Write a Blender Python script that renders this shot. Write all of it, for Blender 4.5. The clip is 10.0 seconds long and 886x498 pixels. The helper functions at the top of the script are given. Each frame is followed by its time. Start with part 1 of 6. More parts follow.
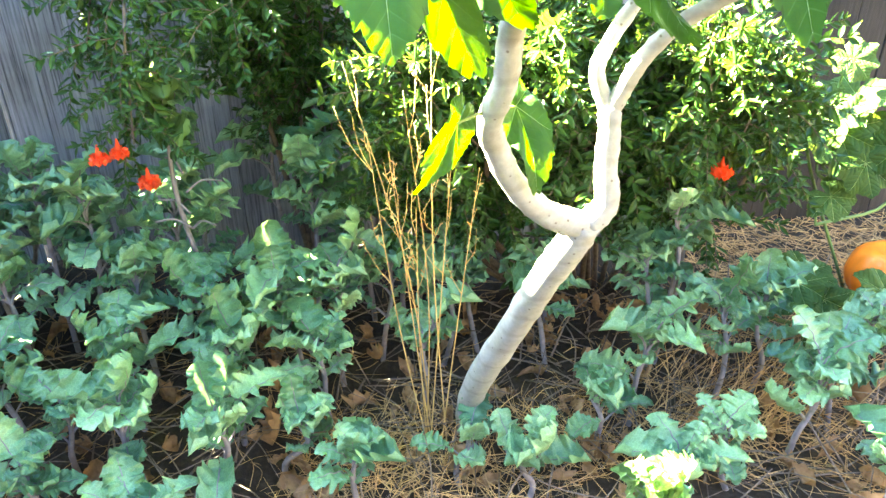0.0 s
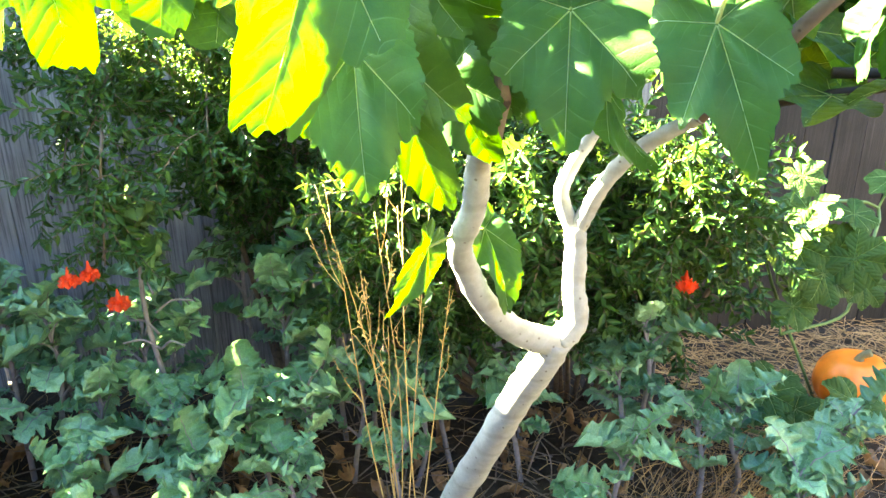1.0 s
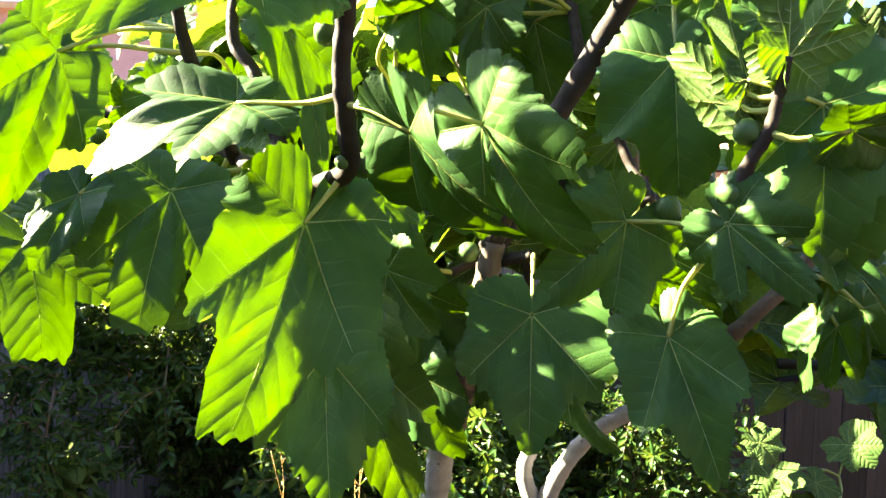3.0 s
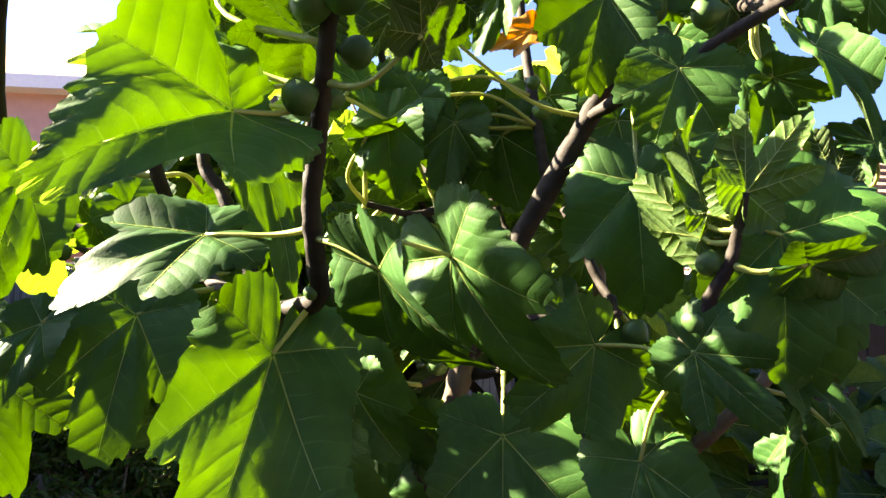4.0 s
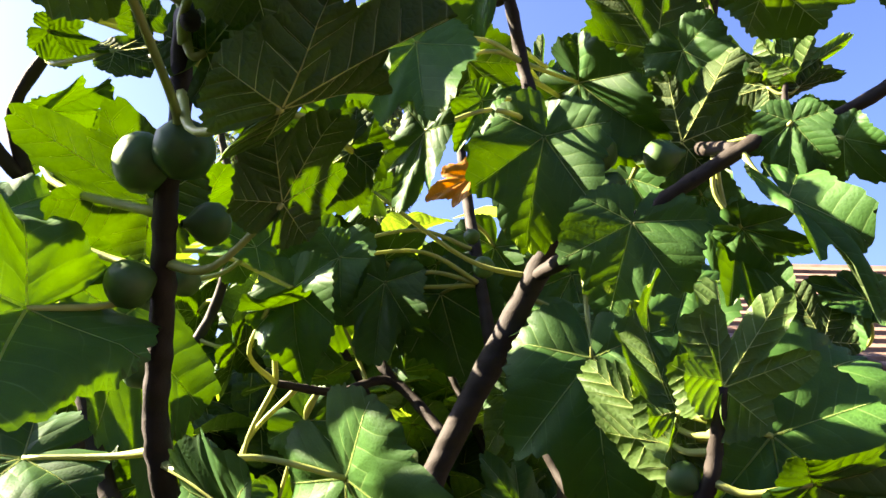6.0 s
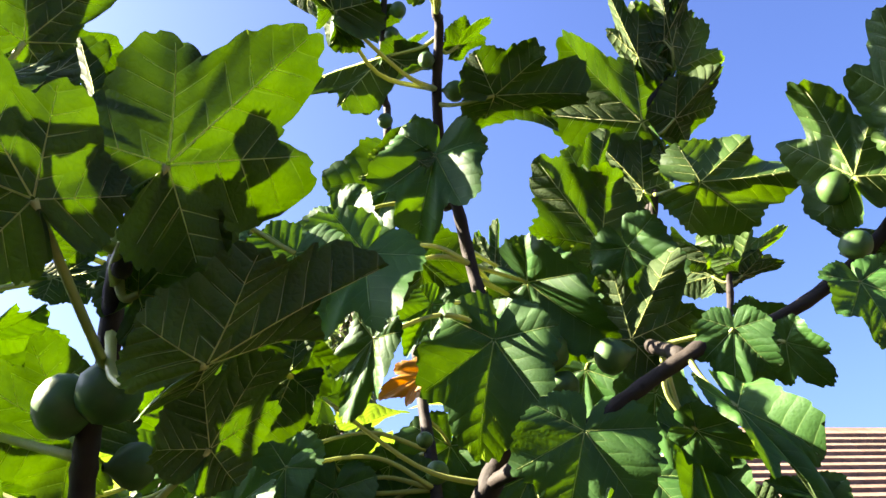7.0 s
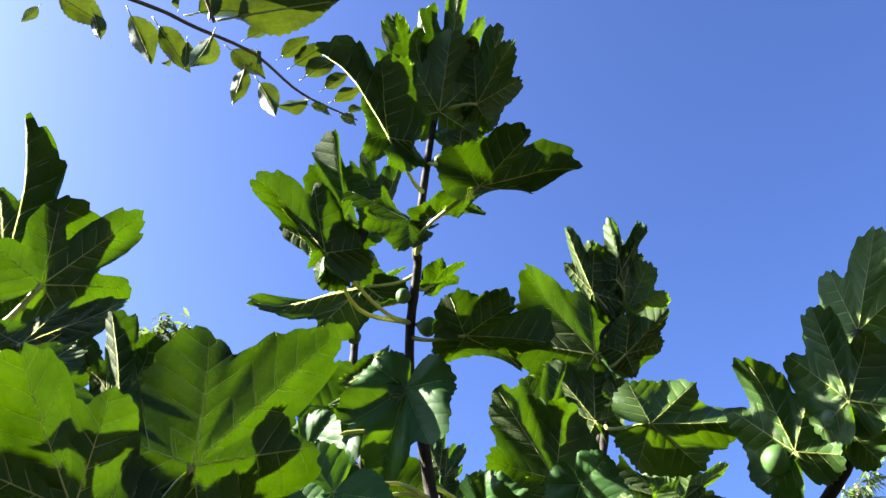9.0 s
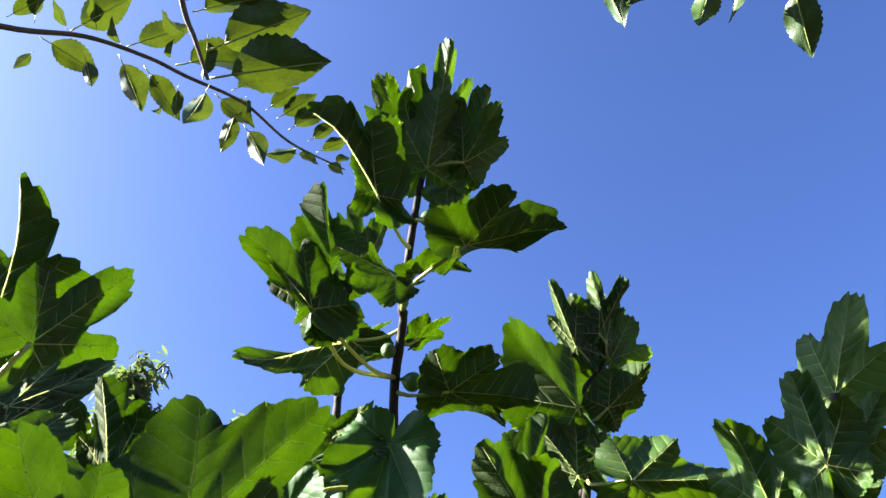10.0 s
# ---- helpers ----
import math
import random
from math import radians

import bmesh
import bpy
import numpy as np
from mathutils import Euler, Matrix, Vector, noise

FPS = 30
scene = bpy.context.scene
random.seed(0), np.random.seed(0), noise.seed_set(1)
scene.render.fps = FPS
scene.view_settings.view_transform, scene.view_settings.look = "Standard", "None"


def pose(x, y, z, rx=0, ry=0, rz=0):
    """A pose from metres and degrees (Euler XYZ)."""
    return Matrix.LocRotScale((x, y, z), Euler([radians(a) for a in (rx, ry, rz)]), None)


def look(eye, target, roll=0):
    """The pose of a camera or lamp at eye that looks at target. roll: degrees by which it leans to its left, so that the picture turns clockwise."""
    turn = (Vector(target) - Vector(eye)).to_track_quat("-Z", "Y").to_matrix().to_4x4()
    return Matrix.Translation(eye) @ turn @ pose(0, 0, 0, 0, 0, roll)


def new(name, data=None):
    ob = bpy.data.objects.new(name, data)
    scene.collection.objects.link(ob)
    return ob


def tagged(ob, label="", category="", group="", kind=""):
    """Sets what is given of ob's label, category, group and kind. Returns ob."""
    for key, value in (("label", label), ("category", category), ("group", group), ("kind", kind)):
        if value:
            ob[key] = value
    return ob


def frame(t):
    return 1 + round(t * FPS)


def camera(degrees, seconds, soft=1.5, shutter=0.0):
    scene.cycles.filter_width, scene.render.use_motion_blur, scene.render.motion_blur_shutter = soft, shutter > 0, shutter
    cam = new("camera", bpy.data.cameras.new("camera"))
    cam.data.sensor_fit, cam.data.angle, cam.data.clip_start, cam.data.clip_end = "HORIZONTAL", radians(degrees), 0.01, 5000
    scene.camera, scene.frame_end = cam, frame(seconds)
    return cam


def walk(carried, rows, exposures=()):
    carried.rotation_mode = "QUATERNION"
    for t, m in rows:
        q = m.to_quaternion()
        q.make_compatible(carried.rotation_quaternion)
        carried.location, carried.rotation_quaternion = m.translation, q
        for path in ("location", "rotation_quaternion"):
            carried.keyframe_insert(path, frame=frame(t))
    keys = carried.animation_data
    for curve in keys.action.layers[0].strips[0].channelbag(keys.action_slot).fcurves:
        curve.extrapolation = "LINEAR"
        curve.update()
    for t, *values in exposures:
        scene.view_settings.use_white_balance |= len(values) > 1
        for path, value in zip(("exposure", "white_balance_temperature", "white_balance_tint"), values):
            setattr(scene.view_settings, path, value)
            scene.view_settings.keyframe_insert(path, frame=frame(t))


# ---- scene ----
cam = camera(60.8, 10.0)
PATH = [
    (0, (0.024, 0.003, 1.577), (-0.032, 1.751, 0.607), -0.5),
    (0.5, (0.022, -0.004, 1.588), (-0.007, 1.812, 0.752), -0.4),
    (1, (0.022, -0.006, 1.6), (0.044, 1.866, 0.894), -0.3),
    (1.5, (0.021, -0.007, 1.614), (0.065, 1.906, 1.031), -0.3),
    (2, (0.016, -0.009, 1.628), (0.081, 1.958, 1.27), 0.6),
    (2.5, (0.015, -0.009, 1.641), (0.103, 1.979, 1.446), 1.3),
    (3.8, (0.01, -0.013, 1.697), (0.202, 1.976, 1.771), 1.3),
    (4, (0.012, -0.012, 1.707), (0.213, 1.974, 1.824), 1.2),
    (4.5, (0.024, 0.008, 1.718), (0.267, 1.984, 1.909), 1.4),
    (5, (0.049, 0.045, 1.726), (0.3, 2.015, 1.963), 1.8),
    (5.2, (0.059, 0.062, 1.729), (0.312, 2.029, 1.988), 2.2),
    (6.3, (0.09, 0.122, 1.789), (0.335, 2.012, 2.393), -1.2),
    (6.5, (0.094, 0.118, 1.796), (0.342, 1.969, 2.513), -1.2),
    (7, (0.099, 0.107, 1.811), (0.423, 1.879, 2.679), -2.3),
    (7.5, (0.08, 0.085, 1.831), (0.469, 1.788, 2.806), -3.2),
    (8, (0.063, 0.068, 1.844), (0.497, 1.694, 2.924), -2.9),
    (8.5, (0.051, 0.052, 1.85), (0.483, 1.612, 3.024), -1.8),
    (9, (0.048, 0.037, 1.854), (0.483, 1.546, 3.093), -0.8),
    (9.5, (0.047, 0.022, 1.859), (0.5, 1.481, 3.15), -1.0),
    (10, (0.038, 0.017, 1.862), (0.499, 1.448, 3.181), -1.1),
]
walk(cam, [(t, look(eye, target, roll)) for t, eye, target, roll in PATH], ((0, 7.25, 8500, -15), (1.5, 6.45, 8300, -12), (2, 6.15, 8200, -7), (2.5, 5.45, 8100, 1), (3.8, 4.15, 8000, 9), (4.5, 3.72, 7900, 12), (5.2, 3.65, 7900, 14), (6.5, 3.7, 7500, 13), (8, 3.45, 6800, 11), (10, 3.2, 6450, 9)))

# ---------- light ----------
SUN_TO = Vector((-0.79, 0.29, 0.54)).normalized()
world = bpy.data.worlds.new("world")
scene.world = world
world.use_nodes = True
wn = world.node_tree.nodes
sky = wn.new("ShaderNodeTexSky")
sky.sky_type = "NISHITA"
sky.sun_disc = False
sky.sun_elevation = math.asin(SUN_TO.z)
sky.sun_rotation = math.atan2(SUN_TO.x, SUN_TO.y)
sky.air_density, sky.dust_density, sky.ozone_density = 0.8, 3.0, 3.0
tint = wn.new("ShaderNodeMix")
tint.data_type, tint.blend_type = "RGBA", "MULTIPLY"
tint.inputs[0].default_value = 1.0
tint.inputs[7].default_value = (0.71, 0.885, 1.40, 1)
world.node_tree.links.new(sky.outputs[0], tint.inputs[6])
world.node_tree.links.new(tint.outputs[2], wn["Background"].inputs[0])
wn["Background"].inputs[1].default_value = 0.027
sun = new("sun", bpy.data.lights.new("sun", "SUN"))
sun.data.energy, sun.data.angle, sun.data.color = 5.0, radians(0.55), (1.0, 0.94, 0.82)
sun.matrix_world = look((0, 0, 6), tuple(Vector((0, 0, 6)) - SUN_TO))


# ---------- materials ----------
def mat(name):
    m = bpy.data.materials.new(name)
    m.use_nodes = True
    t = m.node_tree
    t.nodes.clear()
    return m, t


def node(t, kind, **values):
    n = t.nodes.new(kind)
    for k, v in values.items():
        n.inputs[k.replace("_", " ")].default_value = v
    return n


def ramp(t, fac, stops):
    r = t.nodes.new("ShaderNodeValToRGB")
    while len(r.color_ramp.elements) < len(stops):
        r.color_ramp.elements.new(0.5)
    for e, (p, c) in zip(r.color_ramp.elements, stops):
        e.position, e.color = p, (*c, 1)
    t.links.new(fac, r.inputs[0])
    return r.outputs[0]


def mixed(t, fac, a, b, how="MIX"):
    n = t.nodes.new("ShaderNodeMix")
    n.data_type, n.blend_type = "RGBA", how
    for socket, v in ((n.inputs[0], fac), (n.inputs[6], a), (n.inputs[7], b)):
        if hasattr(v, "links"):
            t.links.new(v, socket)
        else:
            socket.default_value = v if not isinstance(v, tuple) else (*v, 1)
    return n.outputs[2]


def bumped(t, height, strength, distance):
    b = node(t, "ShaderNodeBump", Strength=strength, Distance=distance)
    t.links.new(height, b.inputs["Height"])
    return b.outputs[0]


def surface(t, colour, rough=0.6, spec=0.4, normal=None, through_=None, fac=0.0, coat=0.0):
    """Principled surface, with light passing through thin leaves where through_ is given."""
    p = node(t, "ShaderNodeBsdfPrincipled")
    for name, v in (("Base Color", colour), ("Roughness", rough), ("Specular IOR Level", spec), ("Coat Weight", coat)):
        if hasattr(v, "links"):
            t.links.new(v, p.inputs[name])
        else:
            p.inputs[name].default_value = (*v, 1) if isinstance(v, tuple) else v
    if normal is not None:
        t.links.new(normal, p.inputs["Normal"])
    out = t.nodes.new("ShaderNodeOutputMaterial")
    if through_ is None:
        t.links.new(p.outputs[0], out.inputs[0])
        return
    tr = node(t, "ShaderNodeBsdfTranslucent")
    if hasattr(through_, "links"):
        t.links.new(through_, tr.inputs[0])
    else:
        tr.inputs[0].default_value = (*through_, 1)
    if normal is not None:
        t.links.new(normal, tr.inputs["Normal"])
    mx = node(t, "ShaderNodeMixShader", Fac=fac)
    t.links.new(p.outputs[0], mx.inputs[1])
    t.links.new(tr.outputs[0], mx.inputs[2])
    t.links.new(mx.outputs[0], out.inputs[0])


def coords(t, scale=1.0):
    c = t.nodes.new("ShaderNodeTexCoord")
    m = node(t, "ShaderNodeMapping")
    m.inputs["Scale"].default_value = (scale,) * 3 if not isinstance(scale, tuple) else scale
    t.links.new(c.outputs["Object"], m.inputs[0])
    return m.outputs[0]


def noise_of(t, vec, scale, detail=4, rough=0.6):
    n = node(t, "ShaderNodeTexNoise", Scale=scale, Detail=detail, Roughness=rough)
    t.links.new(vec, n.inputs["Vector"])
    return n.outputs[0]


def cells(t, vec, scale, feature="DISTANCE_TO_EDGE"):
    n = node(t, "ShaderNodeTexVoronoi", Scale=scale)
    n.feature = feature
    t.links.new(vec, n.inputs["Vector"])
    return n.outputs[0]


def own(t, island=False):
    n = t.nodes.new("ShaderNodeNewGeometry" if island else "ShaderNodeObjectInfo")
    return n.outputs["Random Per Island" if island else "Random"]


def leaf_material(name, dark, light, glow, fac=0.45, rough=0.42, spec=0.4, island=False, netting=160.0, relief=0.24, quilt=55.0, ribbed=False, vein=(0.17, 0.27, 0.07), deep=0.0035):
    m, t = mat(name)
    v = coords(t)
    tone = ramp(t, own(t, island), [(0.0, dark), (1.0, light)])
    blot = ramp(t, noise_of(t, v, 22, 5), [(0.3, (0.72, 0.76, 0.7)), (0.7, (1.12, 1.1, 1.05))])
    col = mixed(t, 1.0, tone, blot, "MULTIPLY")
    net = cells(t, v, netting)
    edge = ramp(t, net, [(0.0, (1, 1, 1)), (0.09, (0, 0, 0))])
    pale = mixed(t, 1.0, col, (2.3, 2.0, 2.0), "MULTIPLY")
    weak = node(t, "ShaderNodeMath")
    weak.operation = "MULTIPLY"
    weak.inputs[1].default_value = 0.45
    t.links.new(edge, weak.inputs[0])
    col = mixed(t, weak.outputs[0], col, pale)
    g = mixed(t, 1.0, ramp(t, own(t, island), [(0.0, tuple(c * 0.8 for c in glow)), (1.0, glow)]), blot, "MULTIPLY")
    g = mixed(t, 0.22, g, mixed(t, 1.0, g, ramp(t, net, [(0.0, (0.5, 0.55, 0.5)), (0.16, (0.95, 0.95, 0.9)), (0.5, (1.2, 1.15, 1.2))]), "MULTIPLY"))
    if ribbed:
        uv = t.nodes.new("ShaderNodeUVMap")
        uv.uv_map = "ribs"
        sep = t.nodes.new("ShaderNodeSeparateXYZ")
        t.links.new(uv.outputs[0], sep.inputs[0])
        wob = noise_of(t, uv.outputs[0], 3, 1)

        def sums(how, x, y):
            n = node(t, "ShaderNodeMath")
            n.operation = how
            for socket, val in zip(n.inputs, (x, y)):
                if hasattr(val, "links"):
                    t.links.new(val, socket)
                else:
                    socket.default_value = val
            return n.outputs[0]

        start = sums("SUBTRACT", sep.outputs[0], sums("MULTIPLY", sep.outputs[1], 0.8))
        phase = sums("FRACT", sums("ADD", sums("MULTIPLY", start, 7.0), sums("MULTIPLY", wob, 0.5)), 0.0)
        far = sums("ABSOLUTE", sums("SUBTRACT", sums("MULTIPLY", phase, 2.0), 1.0), 0.0)
        line = mixed(t, 1.0, ramp(t, far, [(0.91, (0, 0, 0)), (0.985, (1, 1, 1))]), ramp(t, sep.outputs[1], [(0.05, (1, 1, 1)), (0.20, (0.12, 0.12, 0.12))]), "MULTIPLY")
        col = mixed(t, sums("MULTIPLY", line, 0.55), col, vein)
        g = mixed(t, sums("MULTIPLY", line, 0.2), g, mixed(t, 1.0, g, (1.25, 1.2, 1.6), "MULTIPLY"))
        pillow = sums("MULTIPLY", sums("POWER", far, 2.5), -1.0)
        high = sums("ADD", sums("ADD", pillow, sums("MULTIPLY", net, 0.5)), sums("MULTIPLY", noise_of(t, uv.outputs[0], 6, 3), 0.5))
        surface(t, col, rough, spec, bumped(t, high, relief, deep), g, fac)
        return m
    pad = cells(t, v, quilt, "SMOOTH_F1")
    add = node(t, "ShaderNodeMath")
    add.operation = "MULTIPLY_ADD"
    add.inputs[1].default_value = -2.2
    t.links.new(pad, add.inputs[0])
    t.links.new(net, add.inputs[2])
    surface(t, col, rough, spec, bumped(t, add.outputs[0], relief, 0.12 / quilt), g, fac)
    return m


FIG_BLADE = leaf_material("fig_leaf_blade", (0.020, 0.064, 0.014), (0.034, 0.096, 0.021), (0.63, 0.93, 0.07), 0.24, 0.52, 0.17, relief=0.13, netting=300.0, ribbed=True, vein=(0.19, 0.29, 0.09))
FIG_UNDER = leaf_material("fig_leaf_underside", (0.024, 0.044, 0.015), (0.046, 0.068, 0.026), (0.63, 0.93, 0.07), 0.19, 0.75, 0.08, relief=0.45, netting=240.0, ribbed=True, vein=(0.25, 0.29, 0.12), deep=0.005)
# Fig blade copy with the crown's inner shade put into its darker colour.
FIG_FILL_SHADED = leaf_material("fig_leaf_blade_shaded", (0.009, 0.034, 0.008), (0.020, 0.056, 0.012), (0.58, 0.90, 0.05), 0.14, 0.48, 0.2, False, 24, 0.2, 8.0, ribbed=True, deep=0.015)
FIG_YOUNG = leaf_material("fig_leaf_young", (0.030, 0.066, 0.016), (0.055, 0.098, 0.026), (0.68, 0.96, 0.10), 0.28, 0.5, 0.15, relief=0.3, netting=240.0, ribbed=True, vein=(0.24, 0.30, 0.11))
FIG_OLD = leaf_material("fig_leaf_withered", (0.30, 0.14, 0.02), (0.40, 0.20, 0.03), (0.9, 0.5, 0.05), 0.45)


def plain(name, colour, rough=0.6, spec=0.3, vary=0.25, scale=30, relief=0.2, glow=None, fac=0.0, island=False, metal=0.0):
    m, t = mat(name)
    v = coords(t)
    f = noise_of(t, v, scale, 5)
    lo, hi = tuple(c * (1 - vary) for c in colour), tuple(min(1, c * (1 + vary)) for c in colour)
    col = ramp(t, f, [(0.3, lo), (0.7, hi)])
    tint = ramp(t, own(t, island), [(0.0, (0.82,) * 3), (1.0, (1.15,) * 3)])
    col = mixed(t, 1.0, col, tint, "MULTIPLY")
    surface(t, col, rough, spec, bumped(t, f, relief, 0.004), glow, fac)
    return m


FIG_VEIN = plain("fig_leaf_vein", (0.36, 0.45, 0.17), 0.5, vary=0.1, glow=(1.0, 1.0, 0.55), fac=0.88)
FIG_STALK = plain("fig_leaf_stalk", (0.33, 0.37, 0.10), 0.45, vary=0.15, glow=(0.6, 0.62, 0.14), fac=0.15)
FRUIT = plain("green_fig_skin", (0.045, 0.098, 0.022), 0.5, 0.3, 0.22, 60, 0.1)
SQUASH_STALK = plain("squash_stalk", (0.13, 0.21, 0.07), 0.5, vary=0.2)
KALE_STALK = plain("kale_stalk", (0.19, 0.165, 0.17), 0.6, vary=0.3, scale=40)
STRAW = plain("dry_straw", (0.46, 0.28, 0.12), 0.7, vary=0.3, scale=12, island=True)
STALKS = plain("dry_golden_stalk", (0.48, 0.30, 0.11), 0.65, vary=0.3, scale=25)
HUSK = plain("dry_brown_leaf", (0.27, 0.165, 0.09), 0.8, vary=0.65, scale=20, relief=0.6, glow=(0.4, 0.22, 0.08), fac=0.25, island=True)
TWIG = plain("twig_bark", (0.13, 0.095, 0.07), 0.8, vary=0.35, scale=60, relief=0.5)
PETAL = plain("red_petal", (0.80, 0.085, 0.03), 0.5, vary=0.2, scale=60, glow=(0.95, 0.14, 0.05), fac=0.4)
PETAL_YELLOW = plain("yellow_calyx", (0.75, 0.42, 0.06), 0.5, vary=0.2, scale=60, glow=(0.9, 0.5, 0.06), fac=0.3)
POM = leaf_material("pomegranate_leaf", (0.010, 0.036, 0.007), (0.031, 0.070, 0.013), (0.45, 0.7, 0.08), 0.07, 0.4, 0.2, True, 300, 0.1)
KALE = leaf_material("kale_leaf", (0.055, 0.140, 0.075), (0.205, 0.345, 0.185), (0.3, 0.5, 0.2), 0.15, 0.42, 0.4, False, 110, 0.5)
# Kale blade copy whose colour is toned for full sun, yellower and darker.
KALE_SUNLIT = leaf_material("kale_leaf_sunlit", (0.06, 0.115, 0.035), (0.09, 0.155, 0.05), (0.4, 0.55, 0.2), 0.3, 0.5, 0.3, False, 110, 0.5)
SQUASH = leaf_material("squash_leaf", (0.022, 0.050, 0.010), (0.038, 0.075, 0.018), (0.40, 0.5, 0.06), 0.08, 0.65, 0.12, False, 12, 0.3, 8.0, ribbed=True, deep=0.01)
PLUM = leaf_material("plum_leaf", (0.018, 0.045, 0.010), (0.036, 0.072, 0.015), (0.36, 0.52, 0.03), 0.055, 0.45, 0.3, False, 30, 0.08, 9.0)
FAR_LEAF = leaf_material("far_tree_leaf", (0.05, 0.085, 0.04), (0.09, 0.14, 0.065), (0.22, 0.32, 0.08), 0.3, 0.5, 0.3, True, 20, 0.1)


def bark(name, light, dark, ringed):
    m, t = mat(name)
    v = coords(t)
    big, fine = noise_of(t, v, 9, 4), noise_of(t, v, 70, 6, 0.7)
    col = ramp(t, big, [(0.25, dark), (0.6, light)])
    col = mixed(t, 0.55, col, ramp(t, fine, [(0.3, tuple(c * 0.72 for c in light)), (0.65, tuple(min(1, c * 1.1) for c in light))]))
    spots = ramp(t, cells(t, v, 42, "F1"), [(0.06, (0.28, 0.2, 0.15)), (0.13, (1, 1, 1))])
    col = mixed(t, 0.75, col, mixed(t, 1.0, col, spots, "MULTIPLY"))
    bands = node(t, "ShaderNodeTexWave", Scale=ringed, Distortion=5.0, Detail=3.0)
    bands.bands_direction = "Z"
    t.links.new(v, bands.inputs["Vector"])
    ring = ramp(t, bands.outputs[0], [(0.0, (0.62, 0.6, 0.58)), (0.16, (1, 1, 1))])
    col = mixed(t, 0.4, col, mixed(t, 1.0, col, ring, "MULTIPLY"))
    add = node(t, "ShaderNodeMath")
    t.links.new(fine, add.inputs[0])
    t.links.new(bands.outputs[0], add.inputs[1])
    surface(t, col, 0.75, 0.25, bumped(t, add.outputs[0], 0.45, 0.003))
    return m


TRUNK_BARK = bark("fig_trunk_bark", (0.32, 0.305, 0.275), (0.17, 0.16, 0.14), 4.5)
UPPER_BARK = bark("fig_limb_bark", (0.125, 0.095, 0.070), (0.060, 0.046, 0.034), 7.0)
# Brown shoot bark, taken nearly black to include the leaf shade over it.
SHADED_SHOOT_BARK = bark("fig_shoot_bark_shaded", (0.026, 0.019, 0.013), (0.010, 0.008, 0.006), 12.0)


def soil_material():
    m, t = mat("soil")
    v = coords(t)
    a, b = noise_of(t, v, 3, 6), noise_of(t, v, 45, 6, 0.7)
    col = ramp(t, b, [(0.25, (0.013, 0.009, 0.007)), (0.5, (0.036, 0.026, 0.018)), (0.75, (0.11, 0.078, 0.052))])
    col = mixed(t, 0.5, col, ramp(t, a, [(0.3, (0.022, 0.016, 0.011)), (0.7, (0.08, 0.056, 0.037))]))
    surface(t, col, 0.9, 0.2, bumped(t, b, 0.9, 0.02))
    return m


SOIL = soil_material()


def board_material(name, light, dark):
    m, t = mat(name)
    shift = t.nodes.new("ShaderNodeVectorMath")
    t.links.new(coords(t), shift.inputs[0])
    many = node(t, "ShaderNodeMath")
    many.operation = "MULTIPLY"
    many.inputs[1].default_value = 37.0
    t.links.new(own(t), many.inputs[0])
    t.links.new(many.outputs[0], shift.inputs[1])
    long = node(t, "ShaderNodeMapping")
    long.inputs["Scale"].default_value = (60.0, 60.0, 1.6)
    t.links.new(shift.outputs[0], long.inputs[0])
    grain = noise_of(t, long.outputs[0], 1.6, 8, 0.7)
    wide = noise_of(t, shift.outputs[0], 2.2, 5)
    col = ramp(t, grain, [(0.32, dark), (0.5, tuple(c * 0.7 for c in light)), (0.68, light)])
    col = mixed(t, 0.6, col, mixed(t, 1.0, col, ramp(t, wide, [(0.35, (0.35, 0.34, 0.33)), (0.65, (1.2, 1.2, 1.2))]), "MULTIPLY"))
    col = mixed(t, 1.0, col, ramp(t, own(t), [(0.0, (0.75, 0.74, 0.73)), (1.0, (1.15, 1.13, 1.1))]), "MULTIPLY")
    surface(t, col, 0.85, 0.2, bumped(t, grain, 0.6, 0.004))
    return m


BOARD = board_material("weathered_board", (0.27, 0.27, 0.275), (0.026, 0.026, 0.027))
# Much darker, browner boards: fence right of x = 0.9, and terrace capping.
BOARD_BROWN = board_material("dark_brown_board", (0.05, 0.044, 0.041), (0.026, 0.023, 0.021))
KNOT = plain("board_knot", (0.02, 0.017, 0.015), 0.9)
STUCCO = plain("pink_stucco", (0.58, 0.36, 0.31), 0.9, 0.1, 0.08, 6, 0.3)
WHITE = plain("white_trim", (0.75, 0.74, 0.72), 0.6, 0.3, 0.05)
TERRACOTTA = plain("terracotta_block", (0.42, 0.17, 0.10), 0.85, 0.2, 0.25, 8, 0.4)
TILE = plain("roof_tile", (0.20, 0.125, 0.085), 0.8, 0.25, 0.25, 5, 0.3)
GLASS_DARK = plain("dark_window", (0.03, 0.035, 0.04), 0.1, 0.5, 0.1)
PUMPKIN = plain("pumpkin_skin", (0.80, 0.20, 0.018), 0.38, 0.45, 0.16, 14, 0.08)
PUMPKIN_STEM = plain("pumpkin_stem", (0.22, 0.20, 0.10), 0.8, 0.2, 0.3, 40, 0.5)


